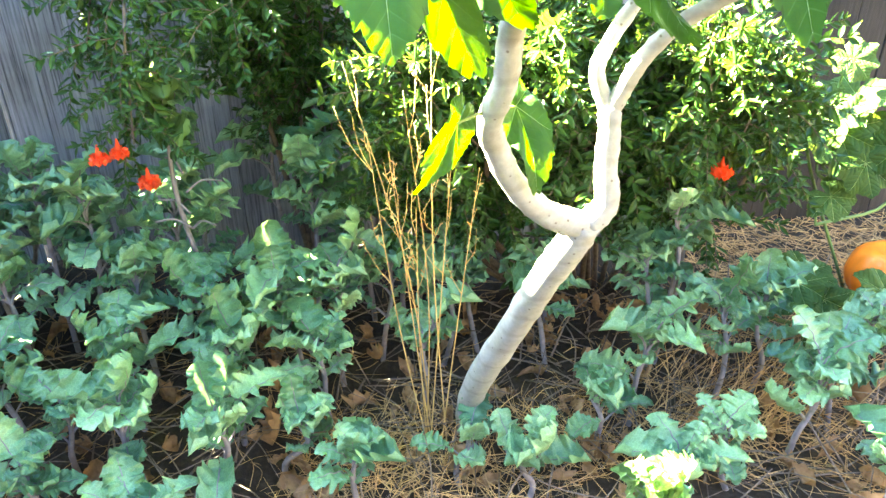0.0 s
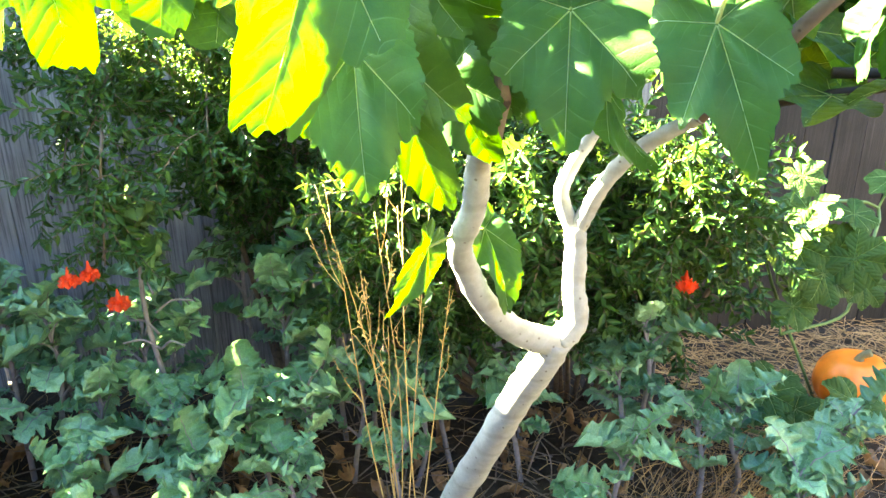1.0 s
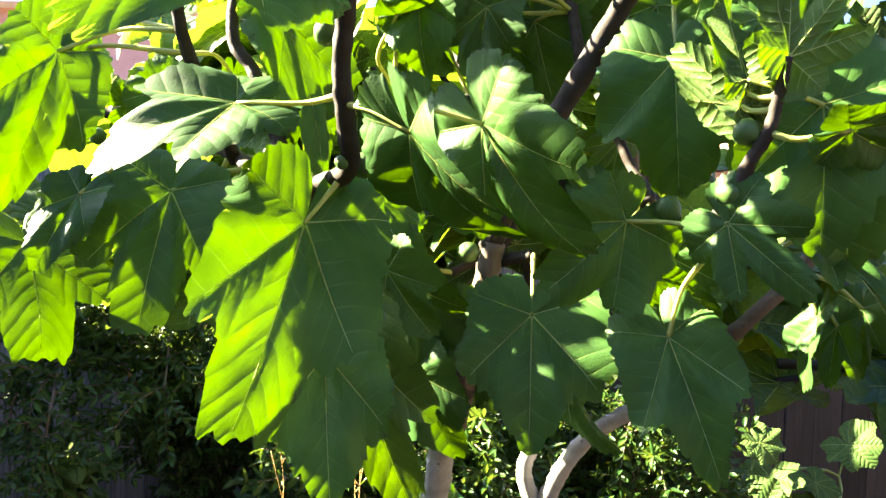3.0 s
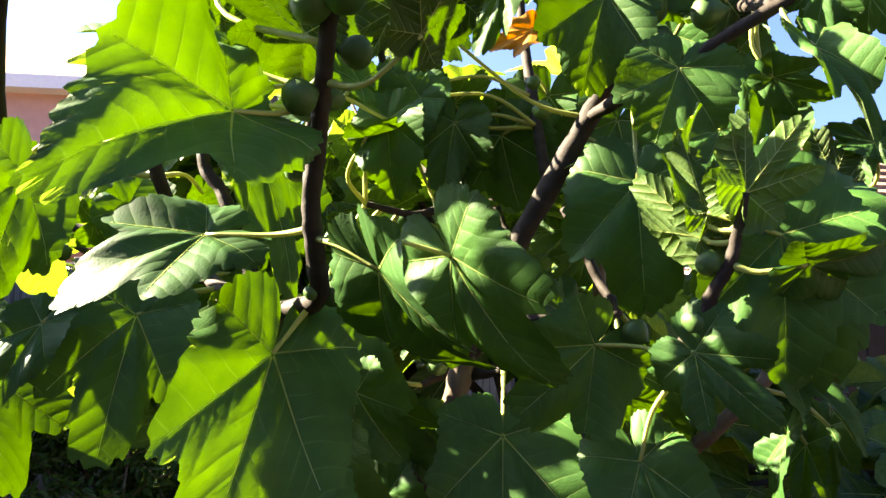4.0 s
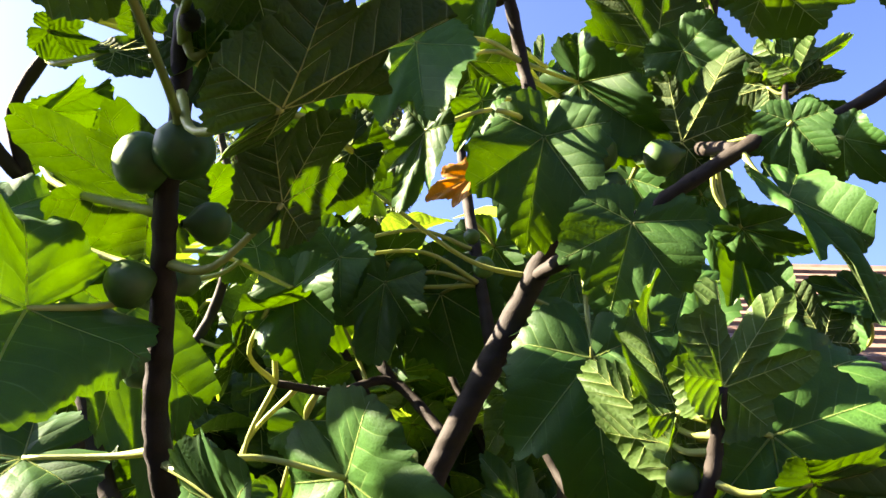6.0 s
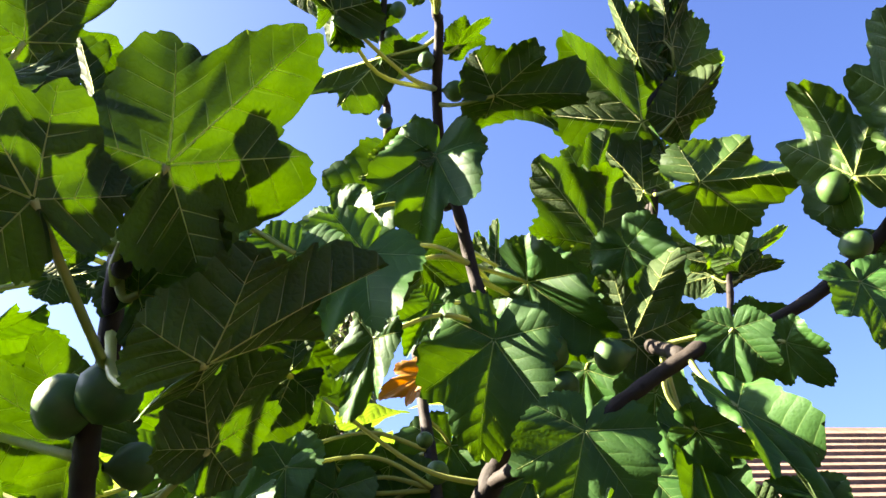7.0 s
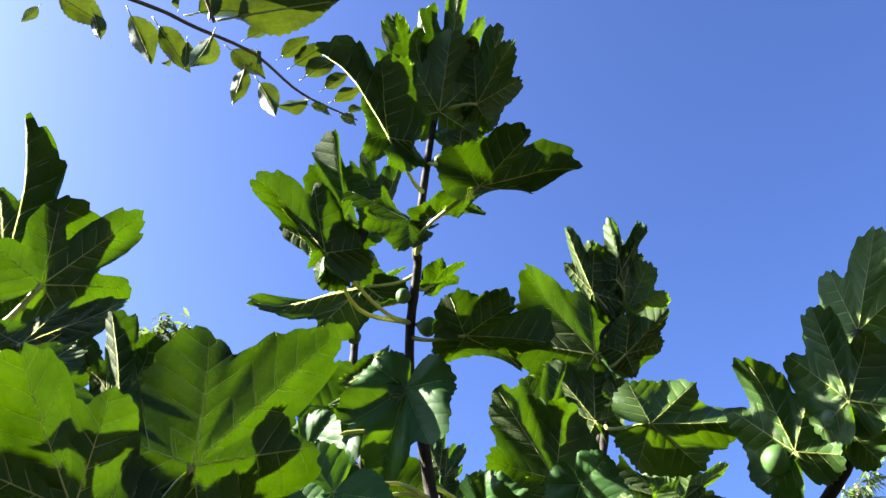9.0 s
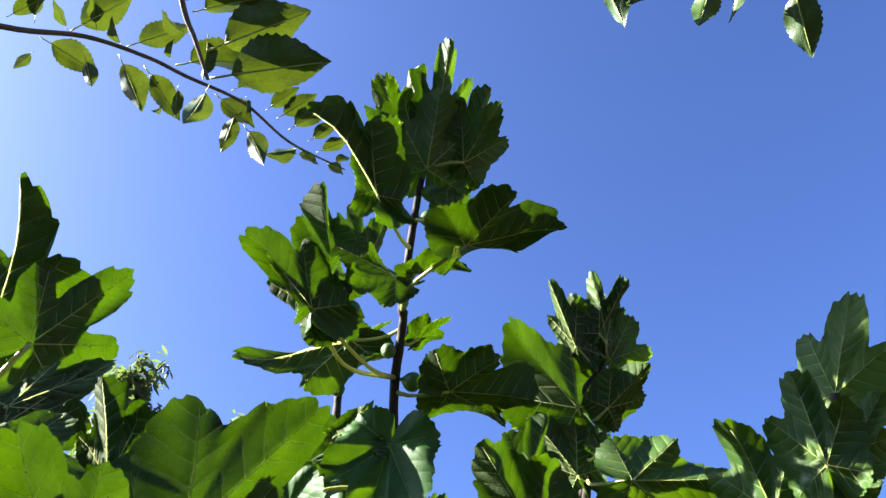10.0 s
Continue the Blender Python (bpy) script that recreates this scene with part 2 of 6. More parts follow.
# ---------- mesh helpers ----------
class Build:
    """Vertices and faces of one mesh, with a material slot for each face."""

    def __init__(self):
        self.v, self.f, self.s, self.uv = [], [], [], {}

    def add(self, verts, faces, slot=0, uv=None):
        o = len(self.v)
        self.v += [tuple(map(float, p)) for p in verts]
        self.f += [tuple(o + i for i in face) for face in faces]
        self.s += [slot] * len(faces)
        if uv is not None:
            self.uv.update((o + i, q) for i, q in enumerate(uv))
        return self

    def mesh(self, name, mats, smooth=True):
        me = bpy.data.meshes.new(name)
        me.from_pydata(self.v, [], self.f)
        for m in mats:
            me.materials.append(m)
        me.polygons.foreach_set("material_index", self.s)
        me.polygons.foreach_set("use_smooth", [smooth] * len(self.f))
        if self.uv:
            layer = me.uv_layers.new(name="ribs")
            layer.data.foreach_set("uv", [c for face in self.f for i in face for c in self.uv.get(i, (0.0, 0.0))])
        me.update()
        return me


def smooth_line(points, radii, per=5):
    """A Catmull-Rom line through points, with radii."""
    p, r = [np.array(q, float) for q in points], list(radii)
    p = [2 * p[0] - p[1]] + p + [2 * p[-1] - p[-2]]
    r = [r[0]] + r + [r[-1]]
    out, rad = [], []
    for i in range(1, len(p) - 2):
        for k in range(per):
            u = k / per
            out.append(0.5 * (2 * p[i] + (p[i + 1] - p[i - 1]) * u + (2 * p[i - 1] - 5 * p[i] + 4 * p[i + 1] - p[i + 2]) * u**2 + (3 * p[i] - p[i - 1] - 3 * p[i + 1] + p[i + 2]) * u**3))
            rad.append(r[i] + (r[i + 1] - r[i]) * u)
    return np.array(out + [p[-2]]), np.array(rad + [r[-2]])


def tube(build, line, radii, sides=8, slot=0, lumps=0.0, rng=None):
    line = np.asarray(line, float)
    way = np.gradient(line, axis=0)
    way /= np.linalg.norm(way, axis=1)[:, None] + 1e-9
    up = np.array((0.31, 0.17, 0.93)) if abs(way[0][2]) < 0.9 else np.array((0.95, 0.3, 0.1))
    verts = []
    for p, w, r in zip(line, way, radii):
        a = np.cross(w, up)
        a /= np.linalg.norm(a) + 1e-9
        b = np.cross(w, a)
        up = np.cross(a, w)
        for k in range(sides):
            q = 2 * math.pi * k / sides
            rr = r * (1 + (lumps * rng.uniform(-1, 1) if lumps else 0))
            verts.append(p + rr * (math.cos(q) * a + math.sin(q) * b))
    n = len(line)
    faces = [(i * sides + k, i * sides + (k + 1) % sides, (i + 1) * sides + (k + 1) % sides, (i + 1) * sides + k) for i in range(n - 1) for k in range(sides)]
    faces.append(tuple(range(sides - 1, -1, -1)))
    faces.append(tuple((n - 1) * sides + k for k in range(sides)))
    build.add(verts, faces, slot)


def part(name, build, mats, parent, label="", smooth=True, at=None):
    me = build if isinstance(build, bpy.types.Mesh) else build.mesh(name, mats, smooth)
    ob = new(name, me)
    ob.parent = parent
    if at is not None:
        ob.matrix_basis = at
    return tagged(ob, label)


def thing(name, place, label, category, group="", kind=""):
    ob = new(name)
    ob.empty_display_size = 0.05
    ob.location = place
    return tagged(ob, label, category, group, kind)


def basis(y, z):
    """A turn whose y axis is y and whose z axis is z made square to it."""
    y = np.array(y, float) / np.linalg.norm(y)
    z = np.array(z, float)
    z = z - y * (z @ y)
    z /= np.linalg.norm(z) + 1e-9
    return np.stack([np.cross(y, z), y, z], 1)


# ---------- lobed leaves ----------
OUTLINES = {
    5: [(0, 1.0), (5, 0.985), (10, 0.94), (14, 0.87), (18, 0.76), (22, 0.61), (25, 0.49), (29, 0.45), (33, 0.53), (38, 0.72), (44, 0.84), (51, 0.87), (58, 0.81), (65, 0.68), (70, 0.55), (75, 0.50), (80, 0.55), (88, 0.65), (98, 0.66), (112, 0.57), (130, 0.49), (150, 0.42), (166, 0.34), (175, 0.20), (180, 0.06)],
    3: [(0, 1.0), (6, 0.985), (12, 0.945), (18, 0.875), (23, 0.78), (28, 0.67), (32, 0.625), (36, 0.68), (42, 0.80), (49, 0.86), (57, 0.855), (66, 0.76), (75, 0.655), (83, 0.62), (95, 0.635), (112, 0.59), (132, 0.50), (152, 0.43), (167, 0.35), (176, 0.18), (180, 0.06)],
    4: [(0, 1.0), (8, 0.975), (15, 0.925), (22, 0.85), (28, 0.775), (33, 0.745), (39, 0.785), (47, 0.84), (56, 0.845), (66, 0.775), (76, 0.70), (88, 0.675), (104, 0.645), (122, 0.57), (142, 0.48), (160, 0.40), (172, 0.26), (180, 0.06)],
    1: [(0, 1.0), (12, 0.95), (25, 0.85), (45, 0.75), (70, 0.65), (100, 0.57), (135, 0.49), (162, 0.40), (180, 0.08)],
    7: [(0, 0.95), (20, 0.82), (40, 1.0), (62, 0.80), (85, 0.98), (110, 0.80), (135, 0.9), (165, 0.66), (180, 0.16)],
}
VEINS = {5: (0, 45, 96), 3: (0, 44, 108), 4: (0, 48, 105), 1: (0, 52, 115), 7: (0, 40, 85, 135)}


def radius_at(kind, deg, skew):
    a = abs(deg)
    table = OUTLINES[kind]
    for (a0, r0), (a1, r1) in zip(table, table[1:]):
        if a <= a1:
            u = (a - a0) / (a1 - a0)
            u = u * 0.5 + (1 - math.cos(math.pi * u)) / 4
            return (r0 + (r1 - r0) * u) * (1 + skew * (1 if deg > 0 else -1) * math.sin(math.radians(a)))
    return table[-1][1]


def lobed_leaf(build, rng, kind=3, wide=1.0, fold=0.1, droop=0.3, wave=0.035, size=1.0, turn=None, origin=(0, 0, 0), rich=True, teeth=0.015, slots=(0, 1), under=None):
    """A palmate blade whose stalk joins at origin and whose tip lies along turn's y axis, with veins in relief."""
    skew, ph = rng.uniform(-0.08, 0.08), rng.uniform(0, 6.28)
    jag = [rng.uniform(0.94, 1.06) for _ in range(25)]
    edge = rng.uniform(0.03, 0.075)
    bow = rng.uniform(-0.09, 0.09)
    channel = rng.uniform(0.5, 1.1) * min(fold, 0.5)
    if fold > 0.25:
        edge *= 1.5
    turn = np.eye(3) if turn is None else turn
    origin = np.array(origin, float)
    lobes = VEINS[kind]

    def rim(deg):
        k = (deg + 180) / 15.001
        i = int(k)
        return (1 + 0.012 * math.sin(math.radians(deg) * 27 + ph)) * radius_at(kind, deg, skew) * (jag[i] + (jag[i + 1] - jag[i]) * (k - i))

    def bend(x, y, lift=0.0):
        r = math.hypot(x, y)
        a = math.degrees(math.atan2(x, y))
        near = min(abs(abs(a) - v) for v in lobes)
        z = fold * 0.8 * abs(x) ** 1.25 + wave * r * r * math.sin(3.1 * math.radians(a) * 2 + ph) + 0.0055 * min(near, 20) * r * (1.15 - r)
        z += edge * r**3 * math.sin(9 * math.radians(a) + 2 * ph) + 0.010 * r * math.sin(11 * y + 7 * x + ph) * math.sin(10 * x + ph) + bow * y * y * x + channel * r * r * math.sin(math.radians(min(near, 26)))
        k = droop * 1.3
        if abs(k) > 1e-3:
            yy, zz = math.sin(k * y) / k - z * math.sin(k * y), -(1 - math.cos(k * y)) / k + z * math.cos(k * y)
        else:
            yy, zz = y, z
        return origin + turn @ np.array((x * wide, yy, zz + lift)) * size

    roll = rng.uniform(0.02, 0.10) * (1.5 if fold > 0.25 else 0.8)

    def margin(q, deg):
        """How far the rim rolls down, here more and there less."""
        return -roll * max(0.0, (q - 0.62) / 0.38) ** 2 * (0.6 + 0.8 * math.sin(math.radians(deg) * 3.7 + 1.7 * ph)) if rich else 0.0

    def scallop(deg):
        return 1 + teeth * (2.0 * abs(math.sin(deg * 0.37 + 0.6 * math.sin(deg * 0.11 + ph))) - 1.2 + 0.4 * math.sin(deg * 1.1 + ph))

    def ribs(x, y):
        """How far along the nearest main vein, and how far from it."""
        a, r = math.degrees(math.atan2(x, y)), math.hypot(x, y)
        near = min(abs(abs(a) - v) for v in lobes)
        return r * math.cos(math.radians(near)), r * math.sin(math.radians(near))

    n = 180 if rich else 60
    rings = (0.2, 0.4, 0.6, 0.76, 0.9, 1.0) if rich else (0.4, 0.75, 1.0)
    verts, flat = [bend(0, 0)], [(0.0, 0.0)]
    for q in rings:
        for i in range(n):
            deg = -180 + 360 * (i + 0.5) / n
            r = rim(deg) * q
            if q == 1.0:
                r *= scallop(deg)
            verts.append(bend(r * math.sin(math.radians(deg)), r * math.cos(math.radians(deg)), margin(q, deg)))
            flat.append(ribs(r * math.sin(math.radians(deg)), r * math.cos(math.radians(deg))))
    faces = [(0, 1 + (i + 1) % n, 1 + i) for i in range(n) if i != n - 1]
    for j in range(len(rings) - 1):
        o, p = 1 + j * n, 1 + (j + 1) * n
        faces += [(o + i, o + (i + 1) % n, p + (i + 1) % n, p + i) for i in range(n - 1)]
    build.add(verts, faces, slots[0], flat)
    if under is not None:
        low = [bend(0, 0, -0.004)]
        for q in rings:
            for i in range(n):
                deg = -180 + 360 * (i + 0.5) / n
                r = rim(deg) * q
                if q == 1.0:
                    r *= scallop(deg)
                low.append(bend(r * math.sin(math.radians(deg)), r * math.cos(math.radians(deg)), margin(q, deg) - (0.004 if q < 1 else 0.0)))
        build.add(low, [f[::-1] for f in faces], under, flat)

    def strip(pts, w0, w1, sides=(1, -1)):
        for side in sides:
            vs = []
            for i, (x, y) in enumerate(pts):
                x1, y1 = pts[min(i + 1, len(pts) - 1)]
                x0, y0 = pts[max(i - 1, 0)]
                dx, dy = x1 - x0, y1 - y0
                ln = math.hypot(dx, dy) + 1e-9
                w = w0 + (w1 - w0) * i / (len(pts) - 1)
                turned = math.degrees(math.atan2(x, y))
                lift = (0.003 if side > 0 else (-0.003 if under is None else -0.006)) + margin(math.hypot(x, y) / rim(turned), turned)
                vs += [bend(x - dy / ln * w, y + dx / ln * w, lift), bend(x, y, lift + side * (0.001 + w * 0.7)), bend(x + dy / ln * w, y - dx / ln * w, lift)]
            fs = []
            for i in range(len(pts) - 1):
                a = 3 * i
                fs += [(a, a + 3, a + 4, a + 1), (a + 1, a + 4, a + 5, a + 2)]
            build.add(vs, fs, slots[1])

    for v in lobes:
        for s in (1, -1) if v else (1,):
            top = rim(v * s) * 0.93
            ca, sa = math.cos(math.radians(v * s)), math.sin(math.radians(v * s))
            strip([(sa * top * u, ca * top * u) for u in (0.02, 0.2, 0.4, 0.6, 0.8, 1.0)], 0.0078 if v < 60 else 0.0055, 0.0016)
            if under is None:
                continue
            # the side veins leave it at a slant and end short of the rim or of the next main vein
            for k in range(1, 7):
                for hand in (1, -1):
                    s0 = (k - 0.25 + rng.uniform(-0.12, 0.12)) / 7
                    line = []
                    for d in (0.0, 0.05, 0.10, 0.16, 0.23, 0.31, 0.40):
                        far, off = s0 + 0.8 * d, d * hand
                        x, y = sa * far + ca * off, ca * far - sa * off
                        deg = math.degrees(math.atan2(x, y))
                        nearest = min((w * q for w in lobes for q in (1, -1)), key=lambda w: abs(w - deg))
                        if nearest != v * s and v or (v == 0 and nearest != 0) or math.hypot(x, y) > 0.88 * rim(deg):
                            break
                        line.append((x, y))
                    if len(line) > 2:
                        strip(line, 0.0028, 0.0008, (-1,))


# ---------- the fig tree ----------
fig_tree = thing("fig_tree", (0.04, 1.75, 0), "fig tree with pale forked trunk, lobed leaves and green figs", "tree")
LINES = []
BASE = Vector((0.04, 1.75, 0))


def limb(name, points, radii, pale, label, lumps=0.05, sides=12):
    line, rad = smooth_line(points, [r / 1000 for r in radii], 6)
    rng = random.Random(name + str(points[0]))
    swell = 1 + (0.11 if pale else 0.16) * np.sin(np.arange(len(rad)) * 1.3 + 1) ** 8
    b = Build()
    tube(b, line - np.array(BASE), rad * swell, sides, 0, lumps, rng)
    part(name, b, [UPPER_BARK if pale == 2 else TRUNK_BARK if pale else SHADED_SHOOT_BARK], fig_tree, label)
    LINES.extend(zip(line, rad))


def stalk_from(j, reach=0.22, rising=0.0):
    """The nearest place on a shoot from which a stalk may reach j, rather from below for a rising leaf."""
    best, far = None, 9
    for p, r in LINES:
        d = np.linalg.norm(p - j) + max(0.0, (p[2] - j[2]) * rising) * 1.2
        if d < far:
            best, far = p, d
    return best if best is not None and np.linalg.norm(best - j) < reach else None


def fig_leaf(j, tip, face, kind=3, wide=1.0, fold=0.1, droop=0.3, look_=0, root=None):
    """One leaf: its stalk's end j, its tip, the side its upper face turns to, and where the stalk leaves the shoot."""
    j, tip = np.array(j), np.array(tip)
    size = np.linalg.norm(tip - j)
    rng = random.Random(str(j))
    b = Build()
    k = droop * 1.3
    grow = (k / math.sin(k)) if abs(k) > 0.01 else 1.0
    # the drooping blade's chord is laid on the line from j to tip
    tilt = math.atan2(1 - math.cos(k), math.sin(k)) if abs(k) > 0.01 else 0.0
    m = basis(tip - j, face)
    c, s = math.cos(tilt), math.sin(tilt)
    m = m @ np.array(((1, 0, 0), (0, c, -s), (0, s, c)))
    lobed_leaf(b, rng, kind, wide * 0.72, fold, droop, rng.uniform(0.03, 0.09), size * min(grow, 1.3) * math.cos(tilt), m, (0, 0, 0), True, 0.026, under=3)
    root = np.array(root) if root is not None else stalk_from(j, 0.22, 1.0 if tip[2] > j[2] else -0.6)
    if root is not None and np.linalg.norm(root - j) > 0.012:
        d = root - j
        away = -m[:, 1] * np.linalg.norm(d) * 0.35 + np.array((0, 0, -0.012))
        line, rad = smooth_line([(0, 0, 0), d * 0.45 + away * 0.5, d], [0.0022, 0.0024, 0.0034], 5)
        tube(b, line, rad, 6, 2)
    ob = part("leaf", b, [(FIG_BLADE, FIG_YOUNG, FIG_OLD)[look_], FIG_VEIN, FIG_STALK, (FIG_UNDER, FIG_YOUNG, FIG_OLD)[look_]], fig_tree, ("", "", "yellow withered leaf")[look_])
    ob.location = Vector(j) - BASE


def fig_fruit(place, r):
    place = np.array(place)
    rng = random.Random(str(place))
    root = stalk_from(place, 0.09)
    axis = (place - root) if root is not None else np.array((0, 0, 1.0))
    m = basis(axis, (0.3, 0.2, 0.9) if abs(axis[2]) < 0.9 * np.linalg.norm(axis) else (1, 0, 0))
    prof = [(-1.28, 0.16), (-1.1, 0.22), (-0.9, 0.42), (-0.55, 0.78), (-0.1, 0.99), (0.3, 0.97), (0.62, 0.76), (0.82, 0.46), (0.89, 0.2), (0.86, 0.1), (0.84, 0.0)]
    b, verts, n = Build(), [], 18
    for y, q in prof:
        for i in range(n):
            a = 2 * math.pi * i / n
            rr = q * r * (1 + 0.025 * math.cos(7 * a))
            verts.append(m @ np.array((rr * math.cos(a), y * r, rr * math.sin(a))))
    b.add(verts, [(j * n + i, j * n + (i + 1) % n, (j + 1) * n + (i + 1) % n, (j + 1) * n + i) for j in range(len(prof) - 1) for i in range(n)])
    ob = part("fig", b, [FRUIT], fig_tree)
    ob.location = Vector(place) - BASE


# limbs and shoots: points along each, radii in mm
limb("trunk", [(0.040, 1.750, -0.040), (0.052, 1.600, 0.257), (0.137, 1.470, 0.545), (0.190, 1.370, 0.739), (0.227, 1.300, 0.860), (0.253, 1.260, 0.939)], [38, 35, 33.5, 32.5, 33, 27], True, "pale grey leaning trunk", 0.03, 20)
limb("limb", [(0.250, 1.270, 0.926), (0.171, 1.240, 0.967), (0.108, 1.200, 1.046), (0.075, 1.160, 1.124), (0.062, 1.120, 1.183), (0.081, 1.080, 1.253), (0.086, 1.040, 1.336), (0.092, 0.970, 1.385)], [27, 24, 22, 20.5, 20, 19, 18, 17], True, "pale grey limb", 0.04, 16)
limb("limb", [(0.091, 0.975, 1.381), (0.094, 0.938, 1.404), (0.124, 0.941, 1.557), (0.137, 0.933, 1.629)], [17.2, 17, 15, 14], 2, "brown upper limb", 0.04, 16)
limb("branch", [(0.133, 0.938, 1.614), (0.140, 0.933, 1.646), (0.190, 0.918, 1.753), (0.271, 0.895, 1.907), (0.298, 0.860, 1.969), (0.295, 0.839, 2.004)], [14.6, 14, 13.5, 13, 12, 10], False, "", 0.04, 10)
limb("limb", [(0.255, 1.270, 0.928), (0.287, 1.280, 0.968), (0.282, 1.290, 1.032), (0.283, 1.300, 1.105), (0.281, 1.310, 1.143)], [27, 23, 21, 20, 20], True, "pale grey limb", 0.04, 16)
limb("limb", [(0.278, 1.310, 1.138), (0.255, 1.320, 1.202), (0.273, 1.330, 1.253), (0.319, 1.330, 1.334), (0.335, 1.330, 1.360)], [15, 14, 13, 12.5, 12], True, "pale grey limb", 0.04, 16)
limb("limb", [(0.334, 1.332, 1.357), (0.380, 1.250, 1.495), (0.384, 1.200, 1.593), (0.379, 1.150, 1.743), (0.350, 1.100, 1.925)], [12, 11.5, 11, 10, 9], 2, "brown upper limb", 0.04, 16)
limb("limb", [(0.282, 1.310, 1.133), (0.302, 1.300, 1.182), (0.321, 1.280, 1.234), (0.364, 1.260, 1.295), (0.425, 1.220, 1.349), (0.450, 1.190, 1.372)], [17, 15, 14.5, 14, 13, 12.5], True, "pale grey limb", 0.04, 16)
limb("limb", [(0.446, 1.194, 1.368), (0.502, 1.120, 1.465), (0.530, 1.050, 1.525), (0.600, 1.000, 1.640), (0.654, 0.980, 1.847), (0.814, 1.000, 1.810)], [12.4, 12, 11, 10, 9, 8], 2, "brown upper limb", 0.04, 16)
limb("branch", [(0.107, 0.934, 1.434), (-0.002, 0.868, 1.568), (-0.066, 0.787, 1.644), (-0.080, 0.755, 1.669), (-0.079, 0.770, 1.684)], [13, 12, 11.5, 11, 10.5], False, "", 0.04, 10)
limb("shoot", [(-0.076, 0.761, 1.685), (-0.032, 0.686, 1.699), (-0.032, 0.645, 1.738), (-0.035, 0.622, 1.782), (-0.029, 0.595, 1.832), (-0.024, 0.564, 1.877), (-0.020, 0.544, 1.909), (-0.013, 0.531, 1.938), (-0.008, 0.501, 1.987), (0.002, 0.473, 1.972), (0.001, 0.471, 1.980)], [9.5, 9, 8.5, 8, 7.5, 7, 6.5, 6.2, 5.5, 5, 3.5], False, "", 0.04, 10)
limb("shoot", [(-0.079, 0.770, 1.684), (-0.106, 0.787, 1.723), (-0.120, 0.794, 1.757), (-0.142, 0.806, 1.809), (-0.166, 0.816, 1.851), (-0.158, 0.829, 1.977), (-0.173, 0.832, 2.021)], [8.5, 8, 7.5, 7, 6.5, 5.5, 5], False, "", 0.04, 10)
limb("branch", [(-0.079, 0.770, 1.684), (-0.148, 0.851, 1.708), (-0.203, 0.931, 1.734), (-0.353, 1.040, 1.777), (-0.468, 1.043, 1.818)], [9, 8.5, 8, 7, 6], False, "", 0.04, 10)
limb("shoot", [(-0.174, 0.886, 1.716), (-0.218, 0.812, 1.848), (-0.211, 0.750, 1.976), (-0.215, 0.714, 2.010), (-0.184, 0.758, 1.974), (-0.186, 0.718, 2.023), (-0.120, 0.650, 2.093), (-0.144, 0.602, 2.171)], [8, 7, 6.5, 6, 5.5, 5, 4.5, 3.5], False, "", 0.04, 10)
limb("shoot", [(0.294, 0.848, 1.979), (0.311, 0.857, 2.011), (0.283, 0.842, 2.080), (0.269, 0.852, 2.143), (0.249, 0.841, 2.235), (0.242, 0.857, 2.238), (0.229, 0.819, 2.348), (0.227, 0.774, 2.426), (0.220, 0.753, 2.434), (0.218, 0.706, 2.506), (0.218, 0.671, 2.555), (0.221, 0.656, 2.582)], [8, 8, 7.5, 7, 6.5, 6.2, 6, 5.5, 5.2, 4.8, 4.2, 3.5], False, "", 0.04, 10)
limb("shoot", [(0.247, 0.954, 1.843), (0.238, 1.103, 2.129), (0.217, 1.063, 2.346), (0.194, 1.034, 2.394), (0.191, 1.024, 2.487), (0.184, 1.000, 2.497), (0.177, 0.935, 2.589), (0.182, 0.902, 2.644)], [8, 7, 6.5, 6, 5.5, 5, 4.5, 3.5], False, "", 0.04, 10)
limb("branch", [(0.279, 0.888, 1.927), (0.309, 0.811, 1.940), (0.343, 0.759, 1.956), (0.395, 0.723, 1.991), (0.446, 0.694, 2.020), (0.462, 0.742, 2.024), (0.538, 0.702, 2.054), (0.591, 0.672, 2.091), (0.619, 0.646, 2.122), (0.623, 0.594, 2.156), (0.603, 0.538, 2.201), (0.611, 0.532, 2.243)], [8, 7.5, 7, 6.8, 6.6, 6.4, 6.2, 6, 5.8, 5.6, 5.5, 4], False, "", 0.04, 10)
limb("shoot", [(0.423, 0.712, 2.010), (0.507, 0.966, 2.127), (0.579, 1.035, 2.293), (0.592, 1.021, 2.370), (0.588, 1.044, 2.353), (0.592, 1.007, 2.456), (0.594, 1.011, 2.446), (0.587, 0.995, 2.499), (0.633, 0.969, 2.557)], [7.5, 7, 6.5, 6, 6, 5.5, 5, 4.5, 3], False, "", 0.04, 10)
limb("shoot", [(0.507, 0.966, 2.127), (0.631, 1.059, 2.182), (0.705, 1.083, 2.190), (0.736, 1.096, 2.298)], [7, 6.5, 6, 4], False, "", 0.04, 10)
limb("shoot", [(0.297, 0.671, 1.646), (0.302, 0.628, 1.684), (0.312, 0.613, 1.716), (0.320, 0.603, 1.737), (0.325, 0.599, 1.765), (0.327, 0.589, 1.797)], [7, 6.5, 6, 5.5, 5, 3.5], False, "", 0.04, 10)
limb("spur", [(0.421, 0.753, 1.615), (0.361, 0.728, 1.626), (0.297, 0.671, 1.646)], [8, 7.5, 7], False, "", 0.04, 10)
limb("twig", [(0.201, 0.981, 1.755), (0.140, 1.046, 1.826), (0.075, 1.002, 1.812), (0.009, 0.953, 1.819)], [7, 6, 5, 4], False, "", 0.04, 10)
